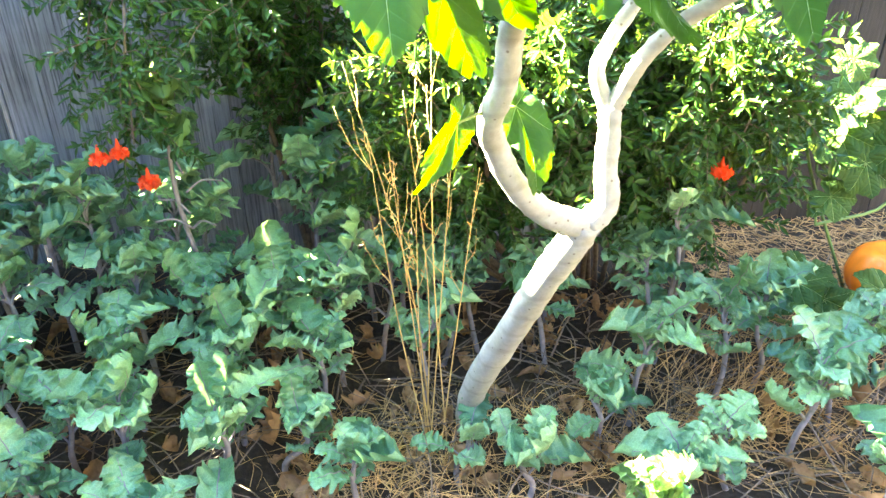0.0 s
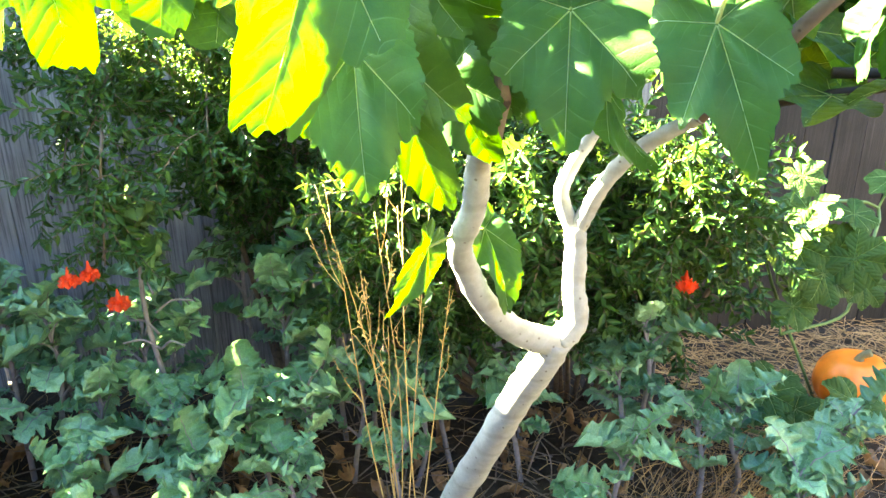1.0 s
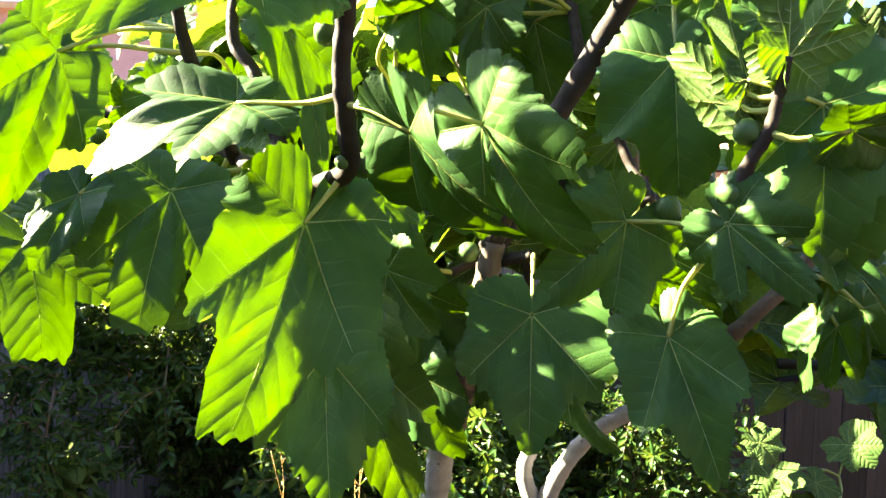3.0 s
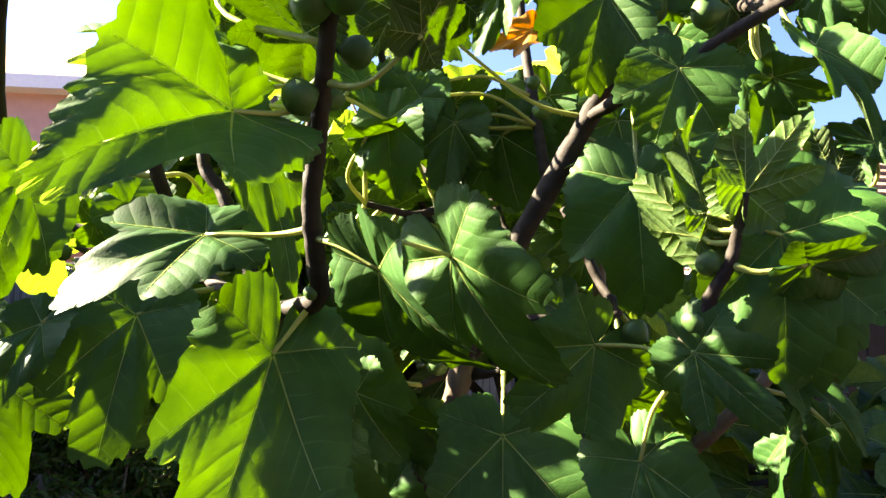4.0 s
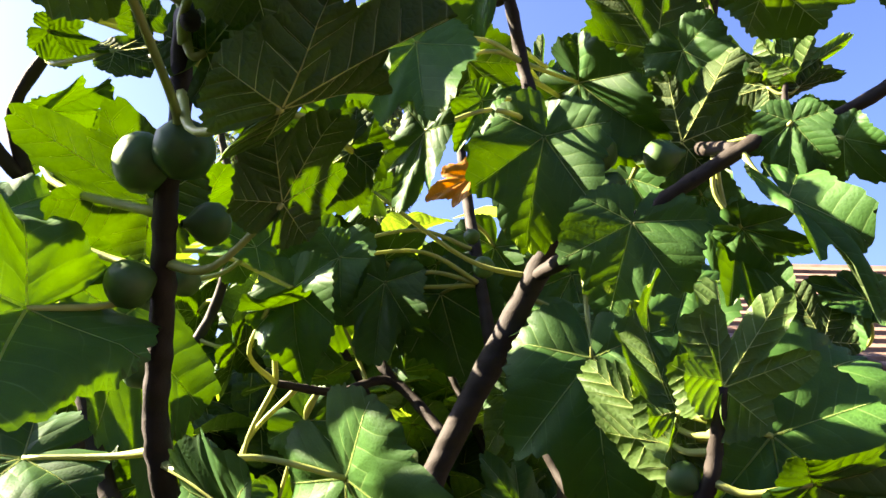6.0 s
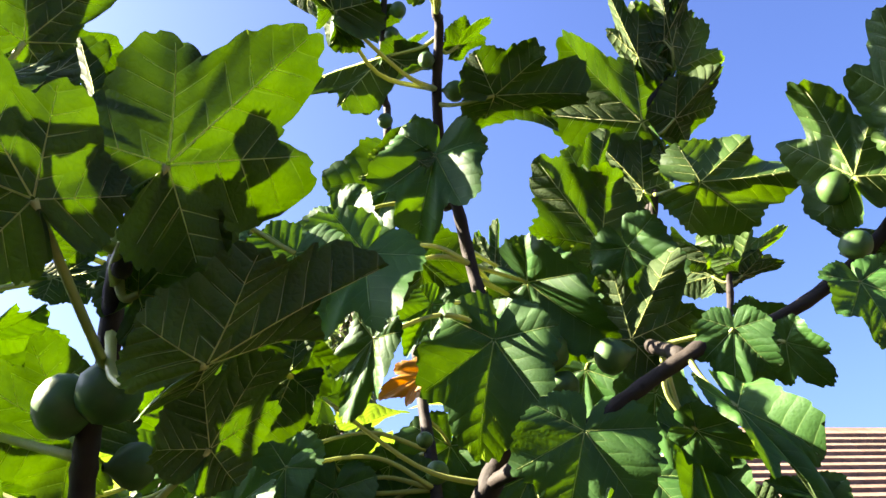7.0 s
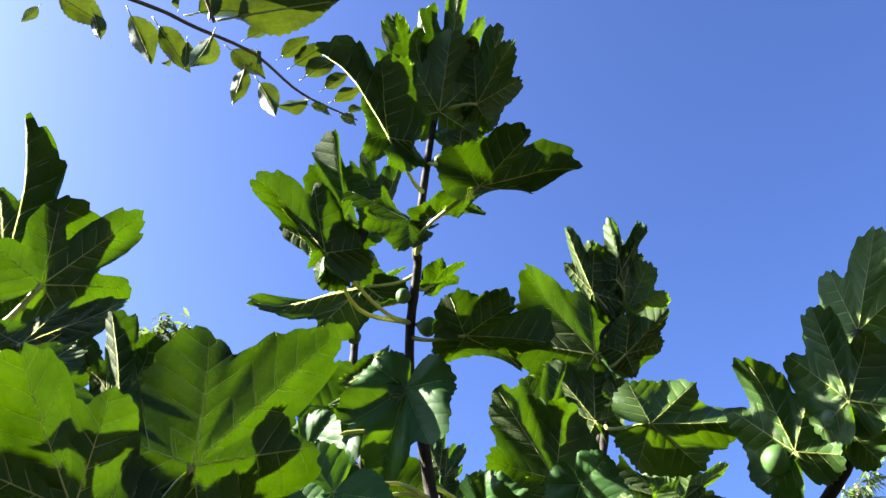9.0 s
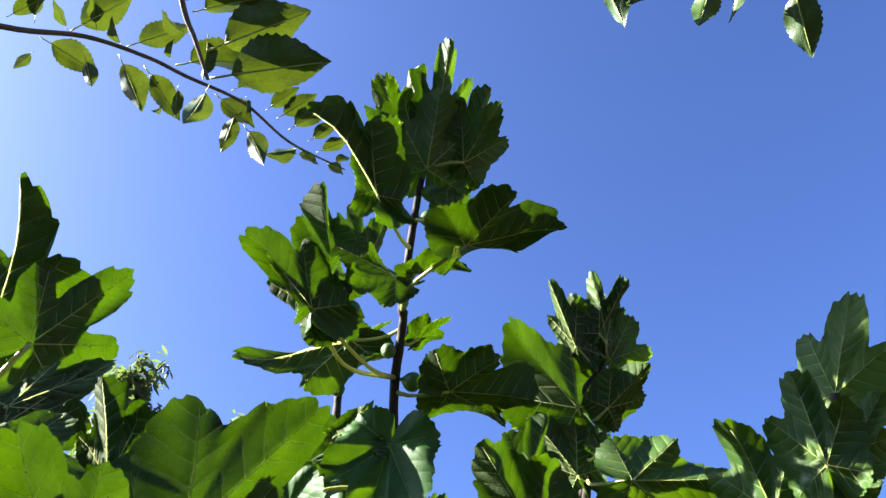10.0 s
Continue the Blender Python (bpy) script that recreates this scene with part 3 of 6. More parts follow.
limb("twig", [(0.137, 0.952, 1.600), (0.182, 0.905, 1.616), (0.140, 0.952, 1.606)], [7, 6, 7], False, "", 0.04, 10)
limb("twig", [(0.166, 0.988, 1.725), (0.162, 0.995, 1.630), (0.088, 0.977, 1.587)], [7, 6.5, 5], False, "", 0.04, 10)
limb("twig", [(0.266, 0.942, 1.821), (0.303, 0.916, 1.728), (0.307, 0.862, 1.684), (0.203, 0.889, 1.678)], [7, 6, 5.5, 5], False, "", 0.04, 10)
limb("shoot", [(0.347, 1.273, 2.002), (0.478, 1.610, 2.228), (0.540, 1.806, 2.444), (0.545, 1.809, 2.577)], [8, 7, 6, 4], False, "", 0.04, 10)

# leaves
fig_leaf((-0.069, 0.676, 1.650), (-0.124, 0.610, 1.460), (0.34, -0.92, 0.22), 4, 0.76, 0.1, 0.5, 0)
fig_leaf((-0.049, 0.689, 1.529), (-0.038, 0.647, 1.402), (-0.01, -0.95, 0.32), 4, 0.9, 0.08, 0.4, 0)
fig_leaf((-0.030, 0.747, 1.534), (0.038, 0.731, 1.362), (-0.18, -0.98, 0.02), 3, 0.72, 0.1, 0.3, 1)
fig_leaf((0.038, 0.803, 1.489), (0.082, 0.802, 1.399), (-0.34, -0.93, -0.16), 1, 1.05, 0.1, 0.3, 0)
fig_leaf((0.162, 0.793, 1.556), (0.155, 0.747, 1.422), (-0.17, -0.93, 0.33), 4, 1.1, 0.08, 0.4, 0)
fig_leaf((0.281, 0.707, 1.548), (0.316, 0.655, 1.427), (-0.31, -0.90, 0.30), 4, 0.82, 0.1, 0.4, 0)
fig_leaf((-0.222, 0.796, 1.678), (-0.239, 0.741, 1.529), (0.17, -0.93, 0.32), 3, 0.9, 0.08, 0.5, 0)
fig_leaf((-0.363, 0.785, 1.621), (-0.329, 0.745, 1.504), (0.58, -0.71, 0.41), 3, 1.15, 0.05, 0.5, 0)
fig_leaf((-0.288, 0.731, 1.671), (-0.316, 0.696, 1.596), (0.02, -0.91, 0.42), 1, 0.8, 0.2, 0.3, 0)
fig_leaf((-0.343, 0.808, 1.820), (-0.372, 0.765, 1.671), (0.63, -0.77, 0.09), 4, 0.72, 0.1, 0.3, 0)
fig_leaf((-0.129, 0.669, 1.754), (-0.236, 0.628, 1.696), (0.15, -0.55, 0.82), 3, 1.05, 0.12, 0.4, 0)
fig_leaf((0.085, 0.640, 1.740), (0.179, 0.630, 1.625), (-0.53, -0.76, -0.37), 3, 0.9, 0.15, 0.5, 0)
fig_leaf((0.022, 0.585, 1.725), (0.122, 0.642, 1.639), (-0.50, -0.33, -0.80), 3, 0.9, 0.2, 0.6, 0)
fig_leaf((0.235, 0.708, 1.660), (0.154, 0.715, 1.585), (-0.06, -1.00, -0.04), 3, 1.15, 0.1, 0.3, 0)
fig_leaf((0.297, 0.621, 1.660), (0.355, 0.578, 1.601), (-0.57, -0.82, 0.02), 5, 1.05, 0.1, 0.2, 0)
fig_leaf((0.303, 0.779, 1.832), (0.312, 0.775, 1.689), (-0.36, -0.93, -0.00), 4, 1.15, 0.1, 0.3, 0)
fig_leaf((0.378, 0.624, 1.765), (0.377, 0.613, 1.637), (-0.31, -0.95, 0.08), 4, 1.2, 0.06, 0.3, 0)
fig_leaf((0.445, 0.732, 1.570), (0.432, 0.728, 1.493), (-0.98, 0.01, 0.18), 3, 0.8, 0.2, 0.2, 0)
fig_leaf((0.471, 0.739, 1.558), (0.456, 0.726, 1.494), (-0.75, -0.60, 0.29), 3, 0.8, 0.2, 0.2, 0)
fig_leaf((0.501, 0.746, 1.576), (0.492, 0.742, 1.505), (-0.73, -0.67, 0.13), 3, 0.9, 0.1, 0.2, 0)
fig_leaf((0.286, 0.796, 1.604), (0.348, 0.823, 1.565), (-0.10, -0.72, -0.68), 3, 1, 0.1, 0.3, 0)
fig_leaf((0.320, 0.816, 1.622), (0.379, 0.831, 1.546), (-0.40, -0.80, -0.46), 3, 1, 0.1, 0.3, 0)
fig_leaf((0.007, 0.949, 1.586), (0.107, 0.940, 1.462), (-0.53, -0.77, -0.36), 3, 1.1, 0.1, 0.3, 0)
fig_leaf((0.296, 1.196, 1.415), (0.363, 1.098, 1.297), (-0.91, -0.29, -0.28), 1, 0.7, 0.2, 0.3, 0)
fig_leaf((0.012, 1.065, 1.199), (-0.049, 0.995, 1.120), (0.62, -0.76, 0.19), 1, 0.55, 0.15, 0.4, 1)
fig_leaf((0.109, 1.233, 1.170), (0.151, 1.160, 1.058), (0.36, -0.72, 0.60), 1, 0.8, 0.1, 0.3, 0)
fig_leaf((-0.406, 0.831, 1.781), (-0.399, 0.845, 1.680), (-0.07, -0.99, -0.15), 3, 1, 0.1, 0.3, 0)
fig_leaf((0.083, 0.932, 1.529), (0.121, 0.930, 1.421), (-0.20, -0.98, -0.05), 3, 1, 0.1, 0.3, 0)
fig_leaf((0.150, 0.970, 1.488), (0.132, 0.956, 1.407), (-0.13, -0.97, 0.19), 3, 1.2, 0.1, 0.2, 0)
fig_leaf((-0.053, 1.039, 1.662), (-0.005, 1.036, 1.538), (-0.12, -0.99, -0.02), 3, 1, 0.1, 0.2, 0)
fig_leaf((-0.089, 0.822, 1.788), (-0.071, 0.834, 1.706), (0.71, -0.70, 0.04), 3, 0.9, 0.1, 0.2, 0)
fig_leaf((-0.088, 0.544, 1.836), (-0.185, 0.426, 1.765), (0.54, -0.71, 0.45), 4, 0.85, 0.4, 0.4, 0)
fig_leaf((-0.110, 0.803, 1.869), (-0.067, 0.802, 1.693), (0.71, -0.68, 0.17), 4, 0.62, 0.1, 0.2, 0)
fig_leaf((-0.042, 0.593, 1.913), (-0.110, 0.545, 1.950), (-0.47, 0.85, 0.23), 3, 0.9, 0.1, 0.3, 0)
fig_leaf((-0.213, 0.872, 2.034), (-0.171, 0.860, 2.092), (-0.23, 0.90, 0.36), 3, 1, 0.1, 0.2, 0)
fig_leaf((-0.142, 0.618, 1.909), (-0.232, 0.629, 1.916), (-0.02, -0.66, 0.75), 3, 0.9, 0.1, 0.3, 0)
fig_leaf((-0.138, 0.747, 1.907), (-0.083, 0.769, 1.939), (0.58, -0.49, -0.65), 3, 0.9, 0.1, 0.3, 0)
fig_leaf((-0.025, 0.906, 1.687), (0.032, 0.900, 1.599), (0.54, -0.75, 0.40), 3, 1, 0.1, 0.2, 0)
fig_leaf((0.047, 0.519, 1.892), (0.081, 0.500, 1.942), (-0.45, 0.55, 0.60), 3, 1.15, 0.2, 0.3, 0, root=(-0.025, 0.570, 1.868))
fig_leaf((0.008, 0.842, 1.883), (0.070, 0.836, 1.904), (0.26, -0.41, -0.88), 3, 1, 0.2, 0.3, 0)
fig_leaf((0.074, 0.927, 1.953), (0.035, 0.944, 1.883), (-0.33, -0.94, -0.04), 3, 1, 0.2, 0.3, 0)
fig_leaf((0.370, 0.570, 1.737), (0.442, 0.569, 1.751), (0.12, -0.70, -0.70), 3, 1, 0.15, 0.2, 0)
fig_leaf((0.302, 0.616, 1.760), (0.255, 0.651, 1.819), (0.41, 0.89, -0.19), 1, 0.8, 0.25, -0.2, 1)
fig_leaf((0.306, 0.614, 1.770), (0.286, 0.632, 1.850), (-0.10, 0.96, -0.25), 1, 0.6, 0.3, -0.2, 1)
fig_leaf((0.305, 0.613, 1.782), (0.328, 0.628, 1.831), (-0.22, 0.96, -0.19), 1, 0.8, 0.3, -0.2, 1)
fig_leaf((0.327, 0.589, 1.796), (0.371, 0.576, 1.860), (0.36, 0.93, -0.05), 5, 1, 0.15, -0.2, 1)
fig_leaf((0.327, 0.589, 1.801), (0.341, 0.613, 1.871), (-0.48, 0.85, -0.21), 5, 0.8, 0.25, -0.2, 1)
fig_leaf((0.314, 0.642, 1.782), (0.304, 0.673, 1.883), (-0.67, 0.69, -0.28), 1, 0.5, 0.3, 0, 1)
fig_leaf((0.338, 0.751, 1.952), (0.320, 0.780, 1.865), (-0.46, -0.87, -0.20), 4, 1.35, 0.08, 0.3, 0)
fig_leaf((0.200, 1.051, 1.936), (0.235, 1.062, 1.823), (-0.46, -0.86, -0.23), 4, 1.25, 0.08, 0.2, 0)
fig_leaf((0.417, 0.702, 1.654), (0.465, 0.636, 1.579), (0.11, -0.72, 0.69), 3, 0.75, 0.15, 0.3, 0)
fig_leaf((0.568, 0.836, 1.855), (0.553, 0.856, 1.920), (0.24, 0.94, -0.24), 3, 1.2, 0.1, 0.1, 0)
fig_leaf((0.618, 0.853, 1.908), (0.608, 0.847, 1.848), (-0.79, -0.58, 0.19), 3, 1.3, 0.1, 0.1, 0)
fig_leaf((0.475, 0.807, 1.965), (0.533, 0.779, 1.938), (-0.55, -0.64, -0.54), 3, 1, 0.1, 0.1, 0)
fig_leaf((0.483, 0.900, 2.028), (0.529, 0.904, 1.928), (-0.79, -0.48, -0.39), 3, 1, 0.1, 0.1, 0)
fig_leaf((0.324, 0.893, 1.888), (0.251, 0.887, 1.869), (-0.15, -0.59, 0.80), 3, 1, 0.1, 0.1, 0)
fig_leaf((0.287, 0.912, 1.850), (0.325, 0.848, 1.836), (-0.49, -0.12, -0.86), 3, 1, 0.1, 0.1, 0)
fig_leaf((0.455, 0.674, 2.023), (0.457, 0.694, 1.973), (-0.65, -0.70, -0.30), 3, 1.3, 0.1, 0.2, 0)
fig_leaf((0.518, 0.697, 2.020), (0.550, 0.691, 1.978), (-0.77, -0.34, -0.53), 3, 1.2, 0.1, 0.2, 0)
fig_leaf((-0.320, 0.945, 1.786), (-0.268, 0.981, 1.812), (0.64, -0.71, -0.28), 3, 1, 0.1, 0.1, 0)
fig_leaf((-0.296, 1.002, 1.827), (-0.242, 0.971, 1.756), (-0.30, -0.94, 0.18), 3, 1.2, 0.1, 0.1, 0)
fig_leaf((-0.189, 0.928, 1.823), (-0.197, 0.931, 1.769), (0.79, -0.59, -0.14), 1, 1, 0.1, 0.1, 0)
fig_leaf((-0.122, 0.947, 1.718), (-0.170, 0.937, 1.664), (0.61, -0.68, -0.41), 3, 1.2, 0.1, 0.1, 0)
fig_leaf((0.074, 0.697, 2.010), (0.107, 0.739, 1.977), (-0.11, -0.56, -0.82), 3, 1.2, 0.1, 0.1, 0)
fig_leaf((0.153, 0.782, 2.045), (0.129, 0.813, 1.972), (-0.59, -0.80, -0.13), 3, 0.8, 0.1, 0.1, 0)
fig_leaf((0.239, 1.023, 2.084), (0.182, 1.042, 2.058), (-0.38, -0.91, 0.15), 3, 0.9, 0.2, 0.2, 2)
fig_leaf((0.423, 0.697, 1.796), (0.428, 0.646, 1.628), (-0.15, -0.95, 0.28), 4, 1.15, 0.1, 0.3, 0)
fig_leaf((0.005, 0.799, 1.600), (0.055, 0.785, 1.531), (-0.41, -0.90, -0.12), 3, 1.2, 0.1, 0.3, 0)
fig_leaf((0.032, 0.838, 1.902), (0.042, 0.852, 1.816), (-0.45, -0.87, -0.20), 1, 1.2, 0.2, 0.3, 0)
fig_leaf((-0.219, 0.956, 1.662), (-0.173, 0.968, 1.737), (0.71, -0.63, -0.33), 3, 1.1, 0.1, 0.2, 0)
fig_leaf((-0.324, 0.998, 1.762), (-0.251, 1.018, 1.802), (0.50, -0.61, -0.61), 3, 1.1, 0.1, 0.2, 0)
fig_leaf((-0.013, 0.956, 1.665), (0.045, 0.950, 1.598), (0.32, -0.88, 0.35), 3, 1, 0.1, 0.2, 0)
fig_leaf((0.075, 1.041, 1.902), (0.018, 1.028, 1.967), (0.31, -0.94, 0.09), 3, 1.1, 0.1, 0.2, 0)
fig_leaf((0.126, 1.022, 1.972), (0.177, 1.005, 2.010), (0.30, -0.65, -0.70), 3, 1.1, 0.1, 0.2, 0)
fig_leaf((0.039, 1.006, 1.781), (0.108, 1.005, 1.724), (-0.05, -1.00, -0.03), 3, 1.1, 0.1, 0.2, 0)
fig_leaf((0.276, 0.975, 1.684), (0.233, 0.986, 1.742), (0.32, -0.86, 0.40), 3, 1.1, 0.1, 0.2, 0)
fig_leaf((0.196, 1.063, 1.978), (0.150, 1.080, 1.929), (0.37, -0.71, -0.60), 3, 1.1, 0.1, 0.2, 0)
fig_leaf((0.331, 1.063, 1.778), (0.278, 1.078, 1.720), (0.26, -0.85, -0.47), 3, 1.1, 0.1, 0.2, 0)
fig_leaf((-0.035, 0.897, 1.946), (0.009, 0.880, 2.012), (0.57, -0.61, -0.55), 3, 1, 0.1, 0.2, 0)
fig_leaf((-0.278, 0.933, 1.803), (-0.221, 0.958, 1.740), (0.31, -0.95, -0.08), 3, 1.1, 0.1, 0.2, 0)
fig_leaf((0.008, 1.040, 1.686), (-0.006, 1.040, 1.597), (0.64, -0.76, -0.10), 3, 1.2, 0.1, 0.2, 0)
fig_leaf((-0.209, 1.015, 1.702), (-0.241, 1.009, 1.634), (0.74, -0.61, -0.30), 3, 1.2, 0.1, 0.2, 0)
fig_leaf((-0.388, 0.884, 1.841), (-0.359, 0.909, 1.773), (0.63, -0.78, -0.01), 3, 1.1, 0.1, 0.2, 0)
fig_leaf((0.398, 0.911, 1.558), (0.380, 0.909, 1.486), (-0.86, -0.45, 0.23), 3, 1.1, 0.1, 0.2, 0)
fig_leaf((0.063, 0.950, 1.969), (0.018, 0.960, 1.886), (-0.30, -0.95, 0.04), 4, 1.21, 0.22, 0.2, 0)
fig_leaf((0.276, 1.079, 2.005), (0.254, 1.100, 1.899), (-0.40, -0.91, -0.10), 4, 1.32, 0.22, 0.2, 0)
fig_leaf((0.022, 0.908, 1.903), (0.069, 0.917, 1.835), (-0.57, -0.66, -0.49), 3, 1.21, 0.22, 0.2, 0)
fig_leaf((0.361, 1.015, 1.957), (0.311, 1.041, 1.853), (-0.37, -0.93, -0.05), 3, 1.21, 0.22, 0.2, 0)
fig_leaf((0.127, 1.006, 1.941), (0.116, 1.016, 1.842), (-0.37, -0.93, -0.06), 3, 1.21, 0.22, 0.2, 0)
fig_leaf((0.052, 0.440, 1.913), (0.128, 0.435, 1.962), (-0.41, 0.45, 0.79), 4, 0.72, 0.45, 0.1, 0, root=(-0.011, 0.520, 1.955))
fig_leaf((0.084, 0.612, 1.958), (0.032, 0.646, 1.936), (0.47, 0.86, 0.21), 3, 0.99, 0.27, 0.1, 0)
fig_leaf((0.278, 0.818, 2.059), (0.263, 0.854, 1.944), (-0.46, -0.86, -0.22), 4, 1.155, 0.22, 0.3, 0)
fig_leaf((0.486, 0.842, 1.961), (0.493, 0.810, 1.826), (-0.20, -0.96, 0.22), 3, 0.495, 0.22, 0.3, 0)
fig_leaf((0.435, 0.661, 1.951), (0.466, 0.611, 1.846), (-0.06, -0.91, 0.42), 3, 0.495, 0.27, 0.3, 0)
fig_leaf((0.623, 0.838, 1.900), (0.575, 0.868, 1.924), (-0.44, -0.88, 0.19), 3, 0.77, 0.22, 0.2, 0)
fig_leaf((0.015, 0.610, 2.030), (-0.012, 0.555, 2.058), (-0.65, 0.58, 0.49), 1, 0.77, 0.22, 0.1, 0)
fig_leaf((-0.066, 0.631, 2.064), (-0.083, 0.607, 2.095), (-0.68, 0.72, 0.16), 3, 1.1, 0.22, 0.1, 0)
fig_leaf((-0.132, 0.637, 2.050), (-0.101, 0.652, 2.045), (0.07, -0.45, -0.89), 3, 1.32, 0.22, 0.1, 0)
fig_leaf((-0.127, 0.641, 1.991), (-0.087, 0.646, 2.016), (0.53, -0.03, -0.84), 3, 1.32, 0.22, 0.1, 0, root=(-0.022, 0.555, 1.893))
fig_leaf((-0.165, 0.752, 2.017), (-0.110, 0.766, 2.034), (0.37, -0.58, -0.73), 3, 1.32, 0.22, 0.1, 0)
fig_leaf((-0.129, 0.716, 1.963), (-0.086, 0.738, 2.009), (0.76, -0.39, -0.53), 3, 1.1, 0.22, 0.1, 0)
fig_leaf((-0.000, 0.798, 1.932), (-0.053, 0.784, 1.953), (0.39, -0.82, 0.42), 3, 1.1, 0.22, 0.1, 0)
fig_leaf((0.109, 0.887, 2.016), (0.061, 0.873, 2.060), (0.45, -0.87, 0.21), 3, 1.1, 0.22, 0.1, 0)
fig_leaf((0.490, 0.929, 2.226), (0.534, 0.949, 2.136), (-0.67, -0.59, -0.46), 3, 1.21, 0.22, 0.1, 0)
fig_leaf((0.347, 0.965, 2.144), (0.263, 0.944, 2.111), (0.13, -0.95, 0.28), 3, 1.1, 0.22, 0.1, 0)
fig_leaf((0.339, 0.884, 2.153), (0.428, 0.861, 2.071), (-0.63, -0.56, -0.53), 1, 1.1, 0.22, 0.2, 0)
fig_leaf((0.292, 0.973, 2.161), (0.237, 0.993, 2.137), (-0.39, -0.92, 0.10), 3, 1.1, 0.22, 0.1, 0)
fig_leaf((0.479, 1.098, 2.115), (0.535, 1.101, 2.019), (-0.72, -0.55, -0.43), 3, 1.43, 0.22, 0.1, 0)
fig_leaf((0.552, 0.786, 2.054), (0.543, 0.815, 1.985), (-0.67, -0.71, -0.21), 3, 1.1, 0.22, 0.2, 0)
fig_leaf((0.005, 0.501, 1.970), (0.045, 0.465, 2.008), (0.49, 0.83, 0.27), 1, 1.43, 0.22, 0.1, 0, root=(-0.008, 0.501, 1.985))
fig_leaf((-0.008, 0.498, 2.035), (-0.044, 0.483, 2.059), (0.42, 0.35, 0.84), 1, 1.32, 0.22, 0.1, 0)
fig_leaf((-0.019, 0.404, 1.972), (-0.054, 0.360, 2.028), (-0.50, 0.78, 0.36), 3, 1.15, 0.3, 0.1, 0, root=(-0.013, 0.531, 1.938))
fig_leaf((0.026, 0.430, 2.008), (0.095, 0.426, 2.097), (-0.18, 0.83, 0.52), 3, 1.0, 0.48, 0.1, 0, root=(-0.009, 0.507, 1.978))
fig_leaf((-0.123, 0.588, 2.204), (-0.067, 0.583, 2.284), (-0.43, 0.83, 0.36), 5, 1.1, 0.2, 0.1, 0)
fig_leaf((-0.161, 0.611, 2.224), (-0.156, 0.547, 2.334), (0.52, 0.75, 0.41), 3, 0.77, 0.32, 0.1, 0)
fig_leaf((-0.109, 0.551, 2.115), (-0.069, 0.553, 2.170), (0.20, 0.96, -0.19), 3, 0.99, 0.22, 0.1, 0)
fig_leaf((-0.025, 0.493, 2.061), (-0.045, 0.481, 2.125), (0.52, 0.79, 0.32), 3, 0.88, 0.32, 0.1, 0)
fig_leaf((-0.002, 0.481, 2.035), (-0.008, 0.465, 2.085), (0.50, 0.80, 0.31), 1, 0.88, 0.27, 0.1, 0)
fig_leaf((-0.081, 0.620, 2.028), (-0.041, 0.624, 2.041), (0.04, 0.91, -0.42), 3, 1.1, 0.22, 0.1, 0)
fig_leaf((-0.111, 0.555, 2.132), (-0.052, 0.545, 2.174), (0.25, 0.96, -0.13), 3, 0.99, 0.22, 0.1, 0)
fig_leaf((-0.071, 0.416, 2.040), (-0.052, 0.456, 2.083), (-0.15, 0.76, -0.64), 3, 1.1, 0.22, 0.1, 0)
fig_leaf((0.142, 0.759, 2.123), (0.076, 0.764, 2.026), (-0.25, -0.96, 0.13), 3, 1.21, 0.22, 0.2, 0)
fig_leaf((0.081, 0.646, 2.066), (0.058, 0.649, 1.992), (-0.29, -0.95, 0.06), 3, 1.1, 0.22, 0.2, 0)
fig_leaf((-0.008, 0.730, 2.058), (0.052, 0.746, 2.017), (-0.42, -0.47, -0.78), 3, 1.1, 0.22, 0.2, 0)
fig_leaf((0.184, 0.900, 2.286), (0.087, 0.942, 2.215), (-0.37, -0.93, -0.05), 3, 0.99, 0.22, 0.2, 0)
fig_leaf((0.226, 0.979, 2.223), (0.308, 0.989, 2.147), (0.31, 0.84, 0.45), 3, 1.1, 0.22, 0.2, 0)
fig_leaf((0.123, 0.886, 2.214), (0.179, 0.897, 2.113), (-0.54, -0.75, -0.39), 3, 1.1, 0.22, 0.2, 0)
fig_leaf((0.007, 0.639, 2.078), (-0.031, 0.639, 1.999), (-0.26, -0.96, 0.13), 3, 1.1, 0.22, 0.2, 0)
fig_leaf((0.222, 0.649, 2.575), (0.222, 0.588, 2.662), (0.19, 0.81, 0.56), 3, 1.1, 0.32, -0.2, 1)
fig_leaf((0.227, 0.628, 2.630), (0.224, 0.546, 2.714), (0.11, 0.71, 0.70), 5, 0.72, 0.42, -0.2, 1)
fig_leaf((0.191, 0.650, 2.621), (0.145, 0.604, 2.689), (-0.06, 0.85, 0.53), 3, 0.765, 0.42, -0.2, 0)
fig_leaf((0.207, 0.651, 2.616), (0.199, 0.586, 2.705), (-0.69, 0.61, 0.39), 3, 0.63, 0.47, -0.2, 0)
fig_leaf((0.267, 0.635, 2.587), (0.296, 0.568, 2.643), (0.05, 0.65, 0.76), 3, 0.9, 0.37, -0.1, 1)
fig_leaf((0.265, 0.639, 2.611), (0.289, 0.573, 2.680), (-0.31, 0.63, 0.71), 3, 0.72, 0.37, -0.1, 0)
fig_leaf((0.157, 0.632, 2.494), (0.075, 0.567, 2.573), (0.74, -0.11, 0.67), 3, 0.378, 0.52, 0, 0)
fig_leaf((0.164, 0.654, 2.527), (0.170, 0.610, 2.618), (-0.31, 0.85, 0.43), 3, 0.72, 0.42, 0, 0)
